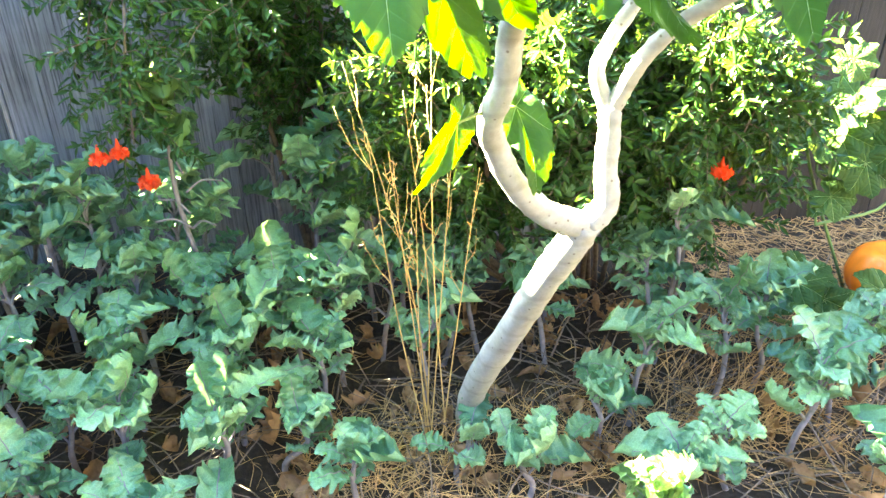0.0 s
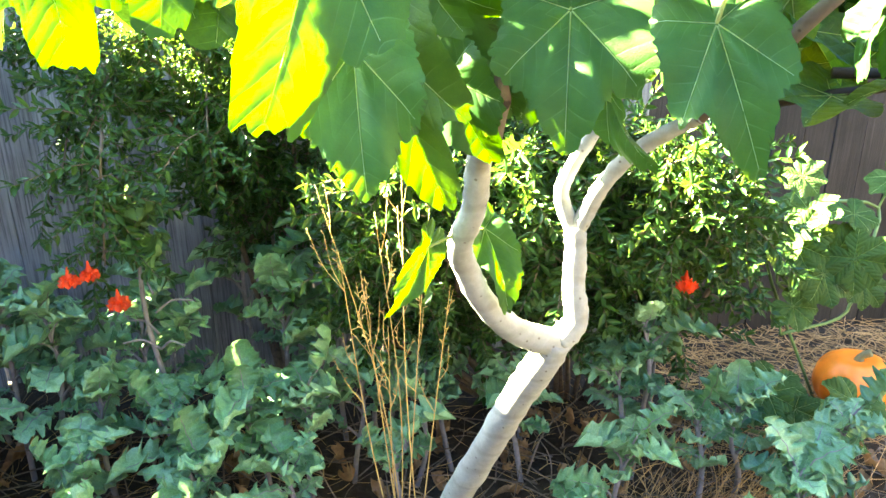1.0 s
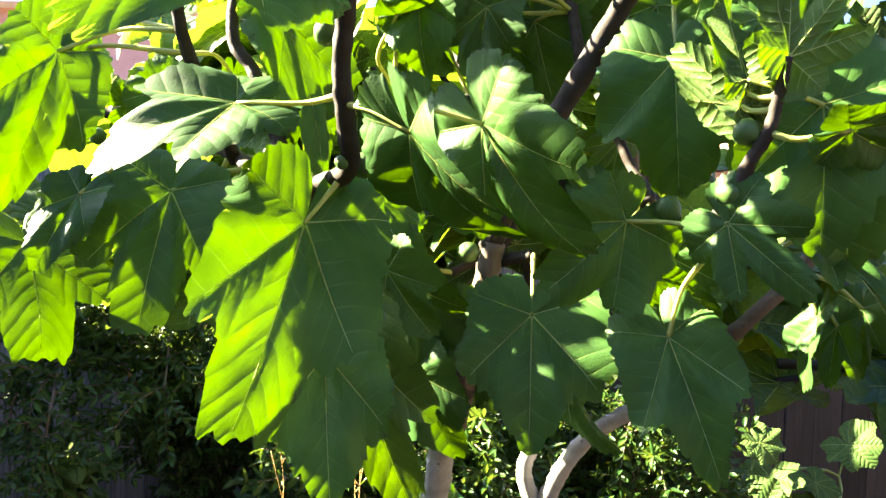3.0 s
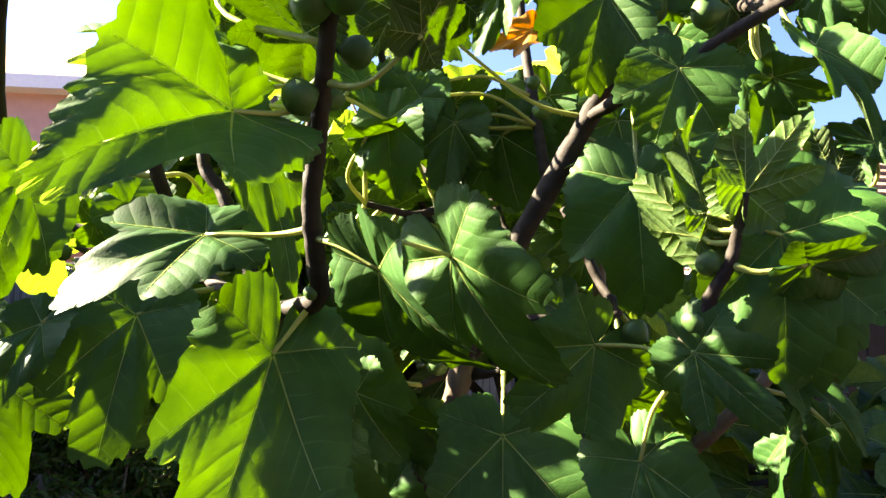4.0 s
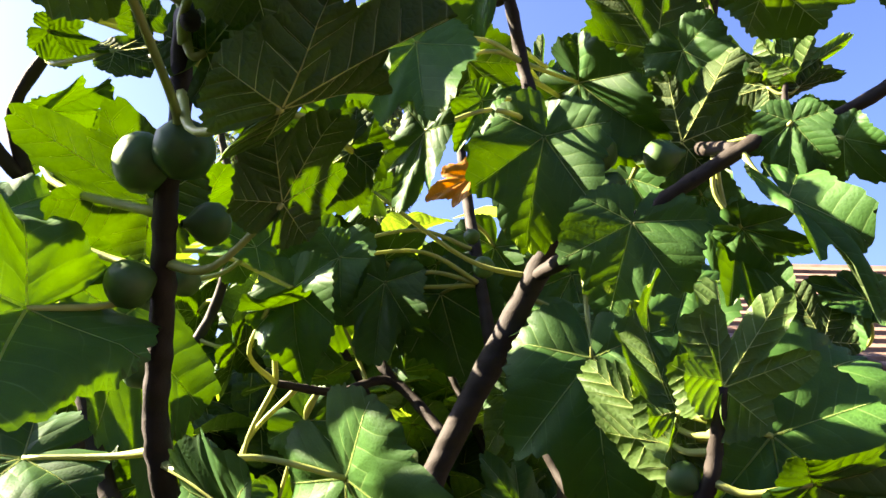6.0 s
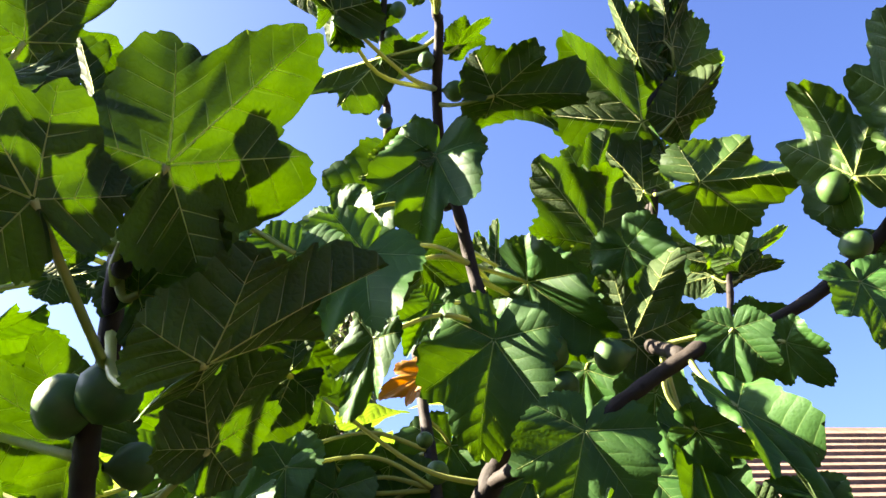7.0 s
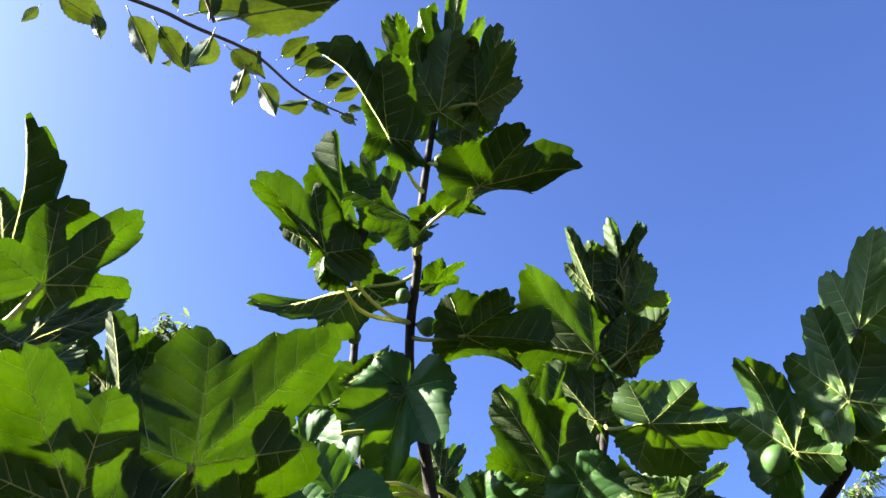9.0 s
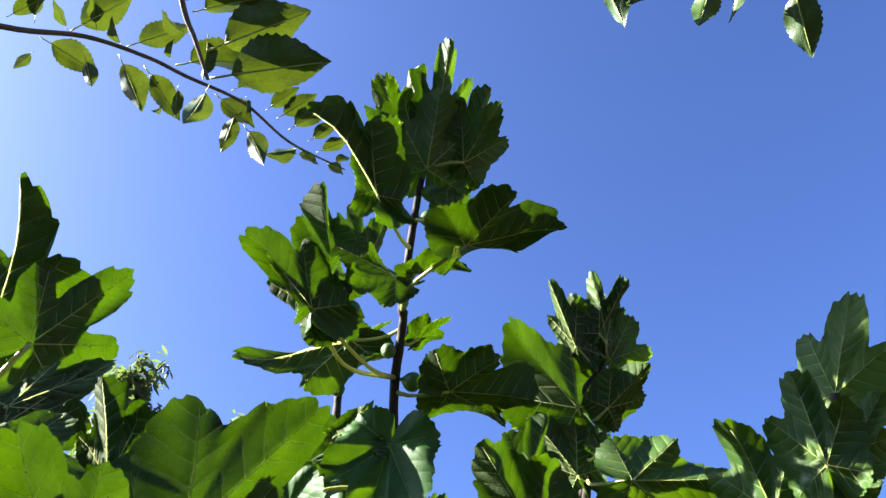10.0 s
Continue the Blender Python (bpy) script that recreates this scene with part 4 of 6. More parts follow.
fig_leaf((0.252, 0.601, 2.412), (0.356, 0.568, 2.440), (-0.22, 0.16, 0.96), 3, 0.99, 0.52, 0, 0)
fig_leaf((0.251, 0.663, 2.525), (0.290, 0.671, 2.575), (-0.60, 0.72, 0.35), 1, 0.9, 0.32, 0, 0)
fig_leaf((0.197, 0.697, 2.430), (0.119, 0.704, 2.469), (0.00, 0.98, -0.18), 3, 0.72, 0.37, 0, 0)
fig_leaf((0.219, 0.689, 2.433), (0.283, 0.678, 2.453), (-0.31, -0.08, 0.95), 3, 0.72, 0.42, 0, 0)
fig_leaf((0.105, 0.699, 2.365), (0.020, 0.675, 2.445), (0.48, 0.57, 0.67), 3, 0.675, 0.42, 0, 0)
fig_leaf((0.107, 0.704, 2.374), (0.129, 0.695, 2.447), (-0.61, 0.74, 0.28), 1, 0.72, 0.37, 0, 0)
fig_leaf((0.170, 0.817, 2.412), (0.034, 0.824, 2.363), (0.21, 0.87, -0.45), 3, 0.72, 0.42, 0.1, 0)
fig_leaf((0.177, 0.822, 2.403), (0.218, 0.809, 2.446), (-0.60, 0.38, 0.70), 3, 0.72, 0.42, 0.1, 0)
fig_leaf((0.288, 0.778, 2.335), (0.390, 0.742, 2.325), (0.21, 0.37, 0.91), 3, 1.08, 0.47, 0, 0)
fig_leaf((0.251, 0.788, 2.411), (0.288, 0.759, 2.434), (-0.24, 0.40, 0.88), 3, 0.9, 0.42, 0, 0)
fig_leaf((0.194, 0.839, 2.311), (0.150, 0.872, 2.261), (0.57, 0.82, 0.03), 3, 0.9, 0.42, 0, 0)
fig_leaf((0.223, 0.809, 2.271), (0.201, 0.842, 2.166), (-0.43, -0.88, -0.19), 3, 1.125, 0.37, 0.2, 0)
fig_leaf((0.197, 0.814, 2.271), (0.142, 0.834, 2.248), (0.40, 0.91, -0.15), 3, 0.9, 0.32, 0.1, 0)
fig_leaf((0.177, 0.805, 2.131), (0.147, 0.828, 2.078), (-0.54, -0.84, -0.04), 3, 0.9, 0.32, 0.1, 0)
fig_leaf((0.214, 0.813, 2.093), (0.188, 0.831, 2.046), (-0.46, -0.88, -0.10), 3, 0.9, 0.32, 0.1, 0)
fig_leaf((0.150, 0.918, 2.615), (0.105, 0.868, 2.734), (-0.31, 0.91, 0.27), 3, 0.63, 0.42, 0, 0)
fig_leaf((0.190, 0.908, 2.651), (0.179, 0.880, 2.741), (-0.48, 0.85, 0.20), 3, 0.72, 0.42, 0, 0)
fig_leaf((0.202, 0.896, 2.632), (0.223, 0.863, 2.693), (-0.42, 0.73, 0.54), 1, 0.72, 0.42, 0, 0)
fig_leaf((0.149, 0.946, 2.581), (0.211, 0.977, 2.561), (0.14, 0.32, 0.94), 3, 0.9, 0.42, 0, 0)
fig_leaf((0.637, 0.966, 2.558), (0.672, 0.927, 2.632), (0.28, 0.90, 0.34), 3, 1.2, 0.32, -0.1, 1)
fig_leaf((0.626, 0.949, 2.588), (0.606, 0.919, 2.706), (0.35, 0.89, 0.29), 5, 0.63, 0.42, -0.2, 1)
fig_leaf((0.614, 0.949, 2.598), (0.658, 0.901, 2.688), (-0.07, 0.87, 0.49), 3, 0.63, 0.42, -0.2, 0)
fig_leaf((0.573, 0.963, 2.574), (0.532, 0.946, 2.691), (0.70, 0.70, 0.10), 3, 0.54, 0.47, -0.1, 0)
fig_leaf((0.590, 0.967, 2.593), (0.578, 0.958, 2.682), (0.12, 0.99, 0.11), 3, 0.81, 0.42, -0.1, 0)
fig_leaf((0.576, 0.992, 2.472), (0.455, 0.976, 2.600), (0.25, 0.90, 0.35), 4, 1.0, 0.37, 0, 0)
fig_leaf((0.619, 0.970, 2.467), (0.667, 0.904, 2.517), (0.20, 0.68, 0.70), 4, 0.9, 0.37, 0, 0)
fig_leaf((0.576, 1.024, 2.371), (0.512, 1.028, 2.466), (0.86, 0.50, -0.05), 4, 0.9, 0.32, 0, 0)
fig_leaf((0.603, 0.993, 2.400), (0.640, 1.012, 2.443), (-0.48, 0.88, 0.03), 1, 1.17, 0.32, 0, 0)
fig_leaf((0.586, 0.887, 2.305), (0.704, 0.845, 2.301), (0.80, 0.55, 0.20), 4, 1.05, 0.42, 0, 1)
fig_leaf((0.470, 0.961, 2.243), (0.387, 0.939, 2.353), (0.28, 0.88, 0.39), 4, 1.1, 0.34, 0.1, 0)
fig_leaf((0.469, 0.969, 2.326), (0.498, 0.958, 2.427), (-0.30, 0.93, 0.19), 4, 0.9, 0.32, 0, 0)
fig_leaf((0.453, 0.877, 2.083), (0.503, 0.839, 2.181), (0.43, 0.89, 0.13), 3, 1.125, 0.37, 0.1, 0)
fig_leaf((0.368, 0.959, 2.179), (0.471, 0.950, 2.079), (-0.46, -0.80, -0.40), 1, 0.99, 0.32, 0.3, 0)
fig_leaf((0.539, 0.774, 2.066), (0.585, 0.751, 2.033), (-0.65, -0.58, -0.50), 3, 1.17, 0.37, 0.2, 0)
fig_leaf((0.520, 0.809, 2.071), (0.498, 0.828, 2.051), (-0.67, -0.74, 0.04), 3, 1.17, 0.37, 0.2, 0)
fig_leaf((0.738, 1.106, 2.302), (0.741, 1.107, 2.400), (0.22, 0.98, -0.02), 5, 0.72, 0.42, -0.1, 1)
fig_leaf((0.746, 1.101, 2.300), (0.796, 1.076, 2.389), (0.00, 0.96, 0.27), 5, 0.72, 0.42, -0.1, 1)
fig_leaf((0.743, 1.085, 2.284), (0.815, 1.050, 2.332), (0.10, 0.88, 0.47), 5, 0.72, 0.42, -0.1, 1)
fig_leaf((0.748, 1.088, 2.266), (0.816, 1.072, 2.283), (-0.05, 0.60, 0.80), 3, 0.72, 0.42, 0, 0)
fig_leaf((0.729, 1.114, 2.295), (0.670, 1.133, 2.360), (0.10, 0.98, -0.19), 3, 0.72, 0.42, 0, 0)
fig_leaf((0.711, 1.110, 2.273), (0.662, 1.160, 2.310), (0.47, 0.77, -0.42), 3, 0.72, 0.42, 0, 0)
fig_leaf((0.540, 1.805, 2.590), (0.552, 1.793, 2.729), (-0.12, 0.99, 0.09), 5, 0.72, 0.42, -0.1, 0)
fig_leaf((0.555, 1.806, 2.577), (0.613, 1.803, 2.673), (-0.26, 0.95, 0.19), 5, 0.72, 0.42, -0.1, 1)
fig_leaf((0.542, 1.815, 2.564), (0.497, 1.826, 2.692), (0.06, 1.00, -0.06), 5, 0.72, 0.42, -0.1, 0)
fig_leaf((0.578, 1.826, 2.510), (0.645, 1.829, 2.591), (-0.29, 0.93, 0.21), 3, 0.72, 0.42, -0.1, 0)
fig_leaf((0.553, 1.794, 2.469), (0.646, 1.806, 2.506), (-0.30, 0.83, 0.48), 3, 0.72, 0.42, -0.1, 0)
fig_leaf((0.569, 0.533, 2.164), (0.553, 0.520, 2.254), (0.84, 0.54, 0.05), 3, 0.95, 0.37, 0, 1)
fig_leaf((0.611, 0.532, 2.243), (0.621, 0.476, 2.334), (0.84, 0.54, 0.05), 3, 0.95, 0.34, 0, 1)
fig_leaf((0.595, 0.529, 2.178), (0.627, 0.491, 2.228), (0.74, 0.64, 0.18), 3, 1.0, 0.37, 0, 1)
fig_leaf((0.576, 0.626, 2.155), (0.549, 0.617, 2.253), (0.86, 0.50, 0.05), 3, 1.05, 0.34, 0, 1)
fig_leaf((0.557, 0.634, 2.053), (0.564, 0.620, 1.989), (-0.24, -0.95, 0.18), 3, 1.17, 0.32, 0.2, 0)
fig_leaf((0.615, 0.587, 2.158), (0.641, 0.552, 2.214), (0.84, 0.54, 0.05), 3, 1.0, 0.32, 0, 1)
fig_leaf((0.610, 0.662, 2.109), (0.584, 0.686, 2.135), (0.43, 0.83, -0.35), 3, 0.9, 0.32, 0, 0)
fig_leaf((0.594, 0.625, 2.061), (0.621, 0.594, 2.072), (-0.28, -0.52, -0.81), 3, 0.9, 0.32, 0.1, 0)
# Unseen shoot with two sun-facing leaves, added to shade the near blades.
limb("shoot", [(-0.468, 1.043, 1.818), (-0.390, 0.837, 1.992), (-0.259, 0.612, 2.200)], [7, 6, 4], False, "", 0.04, 8)
fig_leaf((-0.318, 0.585, 2.160), (-0.250, 0.602, 2.236), (-0.79, 0.29, 0.54), 4, 1.2, 0.1, 0.2, 0)
fig_leaf((-0.365, 0.520, 2.150), (-0.320, 0.506, 2.195), (-0.79, 0.29, 0.54), 4, 1.3, 0.1, 0.2, 0, root=(-0.280, 0.655, 2.160))
fig_leaf((0.544, 1.080, 1.965), (0.491, 1.040, 1.868), (-0.30, -0.92, 0.20), 4, 1.15, 0.1, 0.3, 0)

# figs
fig_fruit((-0.033, 0.538, 1.919), 0.0179)
fig_fruit((-0.009, 0.528, 1.924), 0.0176)
fig_fruit((0.000, 0.571, 1.893), 0.0137)
fig_fruit((-0.047, 0.627, 1.809), 0.0122)
fig_fruit((-0.010, 0.646, 1.752), 0.0148)
fig_fruit((-0.040, 0.608, 1.859), 0.0148)
fig_fruit((-0.018, 0.687, 1.704), 0.0122)
fig_fruit((-0.036, 0.665, 1.705), 0.0069)
fig_fruit((0.108, 0.969, 1.614), 0.0145)
fig_fruit((0.307, 0.615, 1.738), 0.0120)
fig_fruit((0.302, 0.628, 1.686), 0.0142)
fig_fruit((0.274, 0.703, 1.673), 0.0133)
fig_fruit((0.224, 0.951, 1.986), 0.0097)
fig_fruit((0.238, 0.957, 1.951), 0.0134)
fig_fruit((0.355, 0.884, 2.069), 0.0239)
fig_fruit((0.373, 0.891, 2.033), 0.0164)
fig_fruit((0.420, 0.861, 2.058), 0.0209)
fig_fruit((-0.042, 0.564, 1.854), 0.0147)
fig_fruit((-0.019, 0.600, 1.863), 0.0105)
fig_fruit((0.394, 0.998, 2.105), 0.0205)
fig_fruit((0.486, 0.985, 2.102), 0.0239)
fig_fruit((0.417, 1.025, 2.064), 0.0209)
fig_fruit((0.570, 0.647, 2.154), 0.0161)
fig_fruit((0.586, 0.659, 2.102), 0.0149)
fig_fruit((0.627, 0.635, 2.100), 0.0151)
fig_fruit((0.618, 0.602, 2.179), 0.0125)
fig_fruit((0.574, 1.012, 2.443), 0.0119)
fig_fruit((0.590, 1.026, 2.384), 0.0100)
fig_fruit((0.233, 0.668, 2.554), 0.0123)
fig_fruit((0.234, 0.684, 2.524), 0.0115)
fig_fruit((0.247, 0.801, 2.355), 0.0128)
fig_fruit((0.213, 0.789, 2.387), 0.0099)
fig_fruit((0.158, 0.996, 2.472), 0.0147)
fig_fruit((0.186, 1.004, 2.452), 0.0113)
fig_fruit((0.190, 0.944, 2.560), 0.0114)
fig_fruit((0.197, 0.922, 2.586), 0.0122)
fig_fruit((0.603, 1.009, 2.441), 0.0134)
fig_fruit((0.581, 1.020, 2.443), 0.0134)
fig_fruit((0.575, 0.561, 2.159), 0.0135)
fig_fruit((0.592, 0.547, 2.153), 0.0159)
fig_fruit((-0.362, 0.965, 1.748), 0.0110)
fig_fruit((0.253, 0.754, 1.683), 0.0084)

# ---------- filling foliage of the crown, on thin shoots behind the named ones ----------
fill_rng = random.Random(11)
FILL = []
for n in range(10):
    b = Build()
    lobed_leaf(b, fill_rng, (3, 5, 3, 1)[n % 4], fill_rng.uniform(0.65, 0.85), fill_rng.uniform(0.1, 0.4), fill_rng.uniform(0.1, 0.6), 0.05, 1.0, None, (0, 0, 0), False)
    FILL.append(b.mesh("leaf", [FIG_FILL_SHADED if n < 8 else FIG_YOUNG, FIG_VEIN]))
for n, (x0, y0, z0, x1, y1, z1) in enumerate((
    (0.30, 1.25, 1.45, -0.25, 1.35, 2.02), (0.30, 1.25, 1.45, -0.60, 1.25, 1.85), (0.35, 1.2, 1.5, 0.15, 1.45, 2.10), (0.35, 1.2, 1.5, 0.45, 1.40, 2.12),
    (0.45, 1.2, 1.45, 0.75, 1.35, 1.74), (0.55, 1.15, 1.40, 1.05, 1.20, 1.62), (0.25, 1.2, 1.5, 0.02, 1.15, 1.98), (0.5, 1.3, 1.5, 0.95, 1.55, 1.70),
    (0.1, 1.3, 1.5, -0.45, 1.5, 2.0), (0.3, 1.4, 1.5, 0.3, 1.75, 2.15), (0.1, 1.25, 1.55, -0.10, 1.6, 2.08), (0.6, 1.3, 1.5, 0.6, 1.75, 1.9),
    (-0.1, 1.2, 1.6, -0.75, 1.0, 1.72), (0.6, 1.1, 1.45, 1.05, 0.95, 1.60), (0.1, 1.3, 1.55, -0.3, 1.7, 2.12), (0.2, 1.35, 1.55, -0.05, 1.85, 2.2), (0.0, 1.3, 1.55, -0.5, 1.65, 2.1), (0.35, 1.3, 1.5, 0.2, 1.6, 2.1), (-0.05, 1.3, 1.6, -0.3, 1.35, 2.05))):
    mid = ((x0 + x1) / 2 + 0.05, (y0 + y1) / 2, (z0 + z1) / 2 - 0.06)
    limb("shoot", [(x0, y0, z0), mid, (x1, y1, z1)], [8, 6.5, 4], False, "", 0.04, 8)
    line, _ = smooth_line([(x0, y0, z0), mid, (x1, y1, z1)], [1, 1, 1], 9)
    for k, p in enumerate(line[5:]):
        for _ in range(1 + (k % 3 == 0)):
            a = fill_rng.uniform(0, 6.28)
            out_ = np.array((math.cos(a), math.sin(a), fill_rng.uniform(-0.3, 0.5)))
            j = p + out_ * fill_rng.uniform(0.04, 0.10)
            tip = out_ + np.array((0, 0, fill_rng.uniform(-1.1, 0.2)))
            face = np.array((fill_rng.uniform(-0.7, 0.2), fill_rng.uniform(-0.7, 0.3), 1.0))
            m = basis(tip, face) * fill_rng.uniform(0.10, 0.165)
            mm = Matrix([[*m[i], (j - np.array(BASE))[i]] for i in range(3)] + [[0, 0, 0, 1]])
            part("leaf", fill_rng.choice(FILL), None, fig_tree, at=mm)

# shoots on the sunny side, their blades turned to the sun
side_rng = random.Random(23)
for pts, count in (
    ([(-0.203, 0.931, 1.734), (-0.10, 1.08, 1.88), (-0.06, 1.05, 2.02), (-0.08, 1.02, 2.14)], 4),
    ([(0.140, 1.046, 1.826), (0.07, 1.16, 1.95), (0.03, 1.14, 2.06), (0.0, 1.10, 2.16)], 6)):
    limb("shoot", pts, [7, 6.5, 6, 4], False, "", 0.04, 8)
    line, _ = smooth_line(pts, [1] * 4, 6)
    for n in range(count):
        p = line[4 + (n * (len(line) - 5)) // count]
        a = n * 2.4 + side_rng.uniform(-0.5, 0.5)
        j = p + np.array((math.cos(a), math.sin(a), side_rng.uniform(-0.1, 0.5))) * side_rng.uniform(0.04, 0.09)
        face = np.array(SUN_TO) + np.array([side_rng.uniform(-0.4, 0.4) for _ in range(3)])
        way = np.array((math.cos(a), math.sin(a), side_rng.uniform(-1.3, 0.2)))
        way -= face * (way @ face) / (face @ face)
        tip = j + way / np.linalg.norm(way) * side_rng.uniform(0.075, 0.125)
        fig_leaf(tuple(round(float(c), 3) for c in j), tuple(round(float(c), 3) for c in tip), tuple(face), side_rng.choice((3, 3, 5, 4)), side_rng.uniform(0.95, 1.2), 0.2, 0.2, 0)

# ---------- ground ----------
gb = Build()
grng = random.Random(3)
xs = sorted({round(v, 3) for v in np.r_[np.linspace(-3.2, 3.2, 66), np.geomspace(3.5, 2500, 14), -np.geomspace(3.5, 2500, 14)]})
ys = sorted({round(v, 3) for v in np.r_[np.linspace(0.2, 3.4, 40), np.geomspace(3.8, 2500, 14), -np.geomspace(0.4, 2500, 14)]})


def ground_z(x, y):
    near = max(0.0, 1 - max(abs(x) / 4.0, abs(y - 1.6) / 3.0))
    return near * (0.05 * noise.noise((x * 1.7, y * 1.7, 0)) + 0.03 * noise.noise((x * 6, y * 6, 4)))


gb.add([(x, y, ground_z(x, y)) for y in ys for x in xs], [(j * len(xs) + i, j * len(xs) + i + 1, (j + 1) * len(xs) + i + 1, (j + 1) * len(xs) + i) for j in range(len(ys) - 1) for i in range(len(xs) - 1)])
ground = tagged(new("ground", gb.mesh("ground", [SOIL])), "dark brown garden soil under dry litter", "ground", kind="structure")


def sheet_leaf(build, rng, length, wide, turn, origin, lobes=0.0, ruffle=0.0, curl=0.3, cup=0.25, n=8, slot=0, pointed=0.6, midrib=None):
    """A simple blade along turn's y: oval or ruffled."""
    turn, origin = np.asarray(turn), np.asarray(origin, float)
    ph = rng.uniform(0, 6.28)
    verts, cols = [], (-1, -0.5, 0, 0.5, 1) if n < 12 else (-1, -0.88, -0.7, -0.4, 0, 0.4, 0.7, 0.88, 1)
    for i in range(n + 1):
        u = i / n
        w = wide * (math.sin(math.pi * u**pointed) ** (0.8 if n < 20 else 0.6) * 0.92 + 0.04) if u < 1 else 0.02 * wide
        w *= 1 + lobes * (math.sin(u * 17 + ph) + 0.5 * math.sin(u * 30 + 2 * ph))
        for c in cols:
            x, y = w * c, length * u
            z = cup * wide * c * c - curl * length * u * u + ruffle * length * abs(c) ** 2.2 * (math.sin(u * 15 + ph + c * 2.0) + 0.5 * math.sin(u * 29 + ph * 3 + c))
            verts.append(origin + turn @ np.array((x * (1 - 0.1 * ruffle), y, z)))
    k = len(cols)
    build.add(verts, [(i * k + j, i * k + j + 1, (i + 1) * k + j + 1, (i + 1) * k + j) for i in range(n) for j in range(k - 1)], slot)
    if midrib is not None:
        line = [verts[i * k + k // 2] for i in range(n)]
        tube(build, line, np.linspace(midrib, midrib * 0.3, n), 5, slot + 1)


# ---------- kale ----------
def kale_leaf_mesh(seed, pale):
    """A stalk with an oval blade, scalloped and frilled round the rim, and a few small lobes under it."""
    rng = random.Random(seed)
    b = Build()
    long = rng.uniform(0.04, 0.09)
    line = np.array([(0, long * u, 0.022 * math.sin(2 * u)) for u in np.linspace(0, 1, 6)])
    tube(b, line, np.linspace(0.0042, 0.0026, 6), 6, 1)
    length, wide = rng.uniform(0.075, 0.125), rng.uniform(0.036, 0.052)
    ph, curl, cup = rng.uniform(0, 6.28), rng.uniform(-0.3, 0.9), rng.uniform(-0.2, 1.1)
    cols = np.array((-1, -0.93, -0.8, -0.6, -0.3, 0, 0.3, 0.6, 0.8, 0.93, 1))
    n, verts = 36, []
    for i in range(n + 1):
        u = i / n
        body = (1 - abs(2 * u**0.85 - 1) ** 2.6) ** 0.55 if 0 < u < 1 else 0.0
        for c in cols:
            side = 1 if c > 0 else -1
            notch = 0.10 * math.sin(u * 19 + ph + side) + 0.07 * math.sin(u * 43 + 2 * ph * side)
            w = wide * (body * (1 + notch) + 0.03)
            frill = abs(c) ** 3 * body
            z = cup * wide * c * c - curl * length * u * u
            z += frill * 0.014 * (math.sin(u * 24 + ph + 2 * side) + 0.7 * math.sin(u * 43 + 3 * ph * side)) + 0.003 * math.sin(u * 19 + 5 * c + ph)
            verts.append(line[-1] + np.array((w * c, length * u + frill * 0.004 * math.sin(u * 31 + ph), z)))
    k = len(cols)
    b.add(verts, [(i * k + j, i * k + j + 1, (i + 1) * k + j + 1, (i + 1) * k + j) for i in range(n) for j in range(k - 1)])
    tube(b, [verts[i * k + k // 2] + np.array((0, 0, 0.0006)) for i in range(0, n, 3)], np.linspace(0.0022, 0.0006, 12), 5, 1)
    for s in (1, -1):
        tiny = basis((s, 0.6, 0.3), (0, 0, 1))
        sheet_leaf(b, rng, rng.uniform(0.02, 0.04), 0.014, tiny, line[rng.choice((3, 4))], 0.1, 0.12, 0.3, 0.3, 6, 0, 0.7)
    return b.mesh("leaf", [KALE_SUNLIT if pale else KALE, KALE_STALK])


KALES = [kale_leaf_mesh(n, n > 8) for n in range(11)]


def kale_plant(x, y, height, leaves, spread, seed, scale=1.0, lean=(0, 0), sunny=False):
    rng = random.Random(seed)
    ob = thing("kale_plant", (x, y, ground_z(x, y)), "grey-green kale plant with ruffled leaves on a bare stalk" if not sunny else "pale sunlit kale plant with ruffled leaves", "kale", "kale plants in the bed")
    b = Build()
    top = np.array((lean[0], lean[1], height))
    pts = [(0, 0, -0.03), top * 0.35 + np.array((rng.uniform(-0.03, 0.03), rng.uniform(-0.03, 0.03), 0)), top * 0.7 + np.array((rng.uniform(-0.03, 0.03), 0, 0)), top]
    line, rad = smooth_line(pts, [0.0095, 0.0085, 0.0075, 0.0045], 5)
    tube(b, line, rad, 8, 0, 0.08, rng)
    part("stalk", b, [KALE_STALK], ob)
    leaves = max(6, int(leaves * 1.35))
    for i in range(leaves):
        u = 1 - (i / leaves) ** 1.5 * spread
        p = line[min(len(line) - 1, int(u * (len(line) - 1)))]
        a = i * 2.4 + rng.uniform(-0.4, 0.4)
        rise = rng.uniform(0.1, 0.9) + 0.8 * (1 - i / leaves)
        way = np.array((math.cos(a), math.sin(a), rise))
        m = basis(way, (-0.5 * math.cos(a), -0.5 * math.sin(a), 1)) * scale * rng.uniform(0.75, 1.3)
        part("leaf", KALES[rng.randrange(7, 11) if sunny else rng.randrange(0, 9)], None, ob, at=Matrix([[*m[k], p[k]] for k in range(3)] + [[0, 0, 0, 1]]))
    return ob


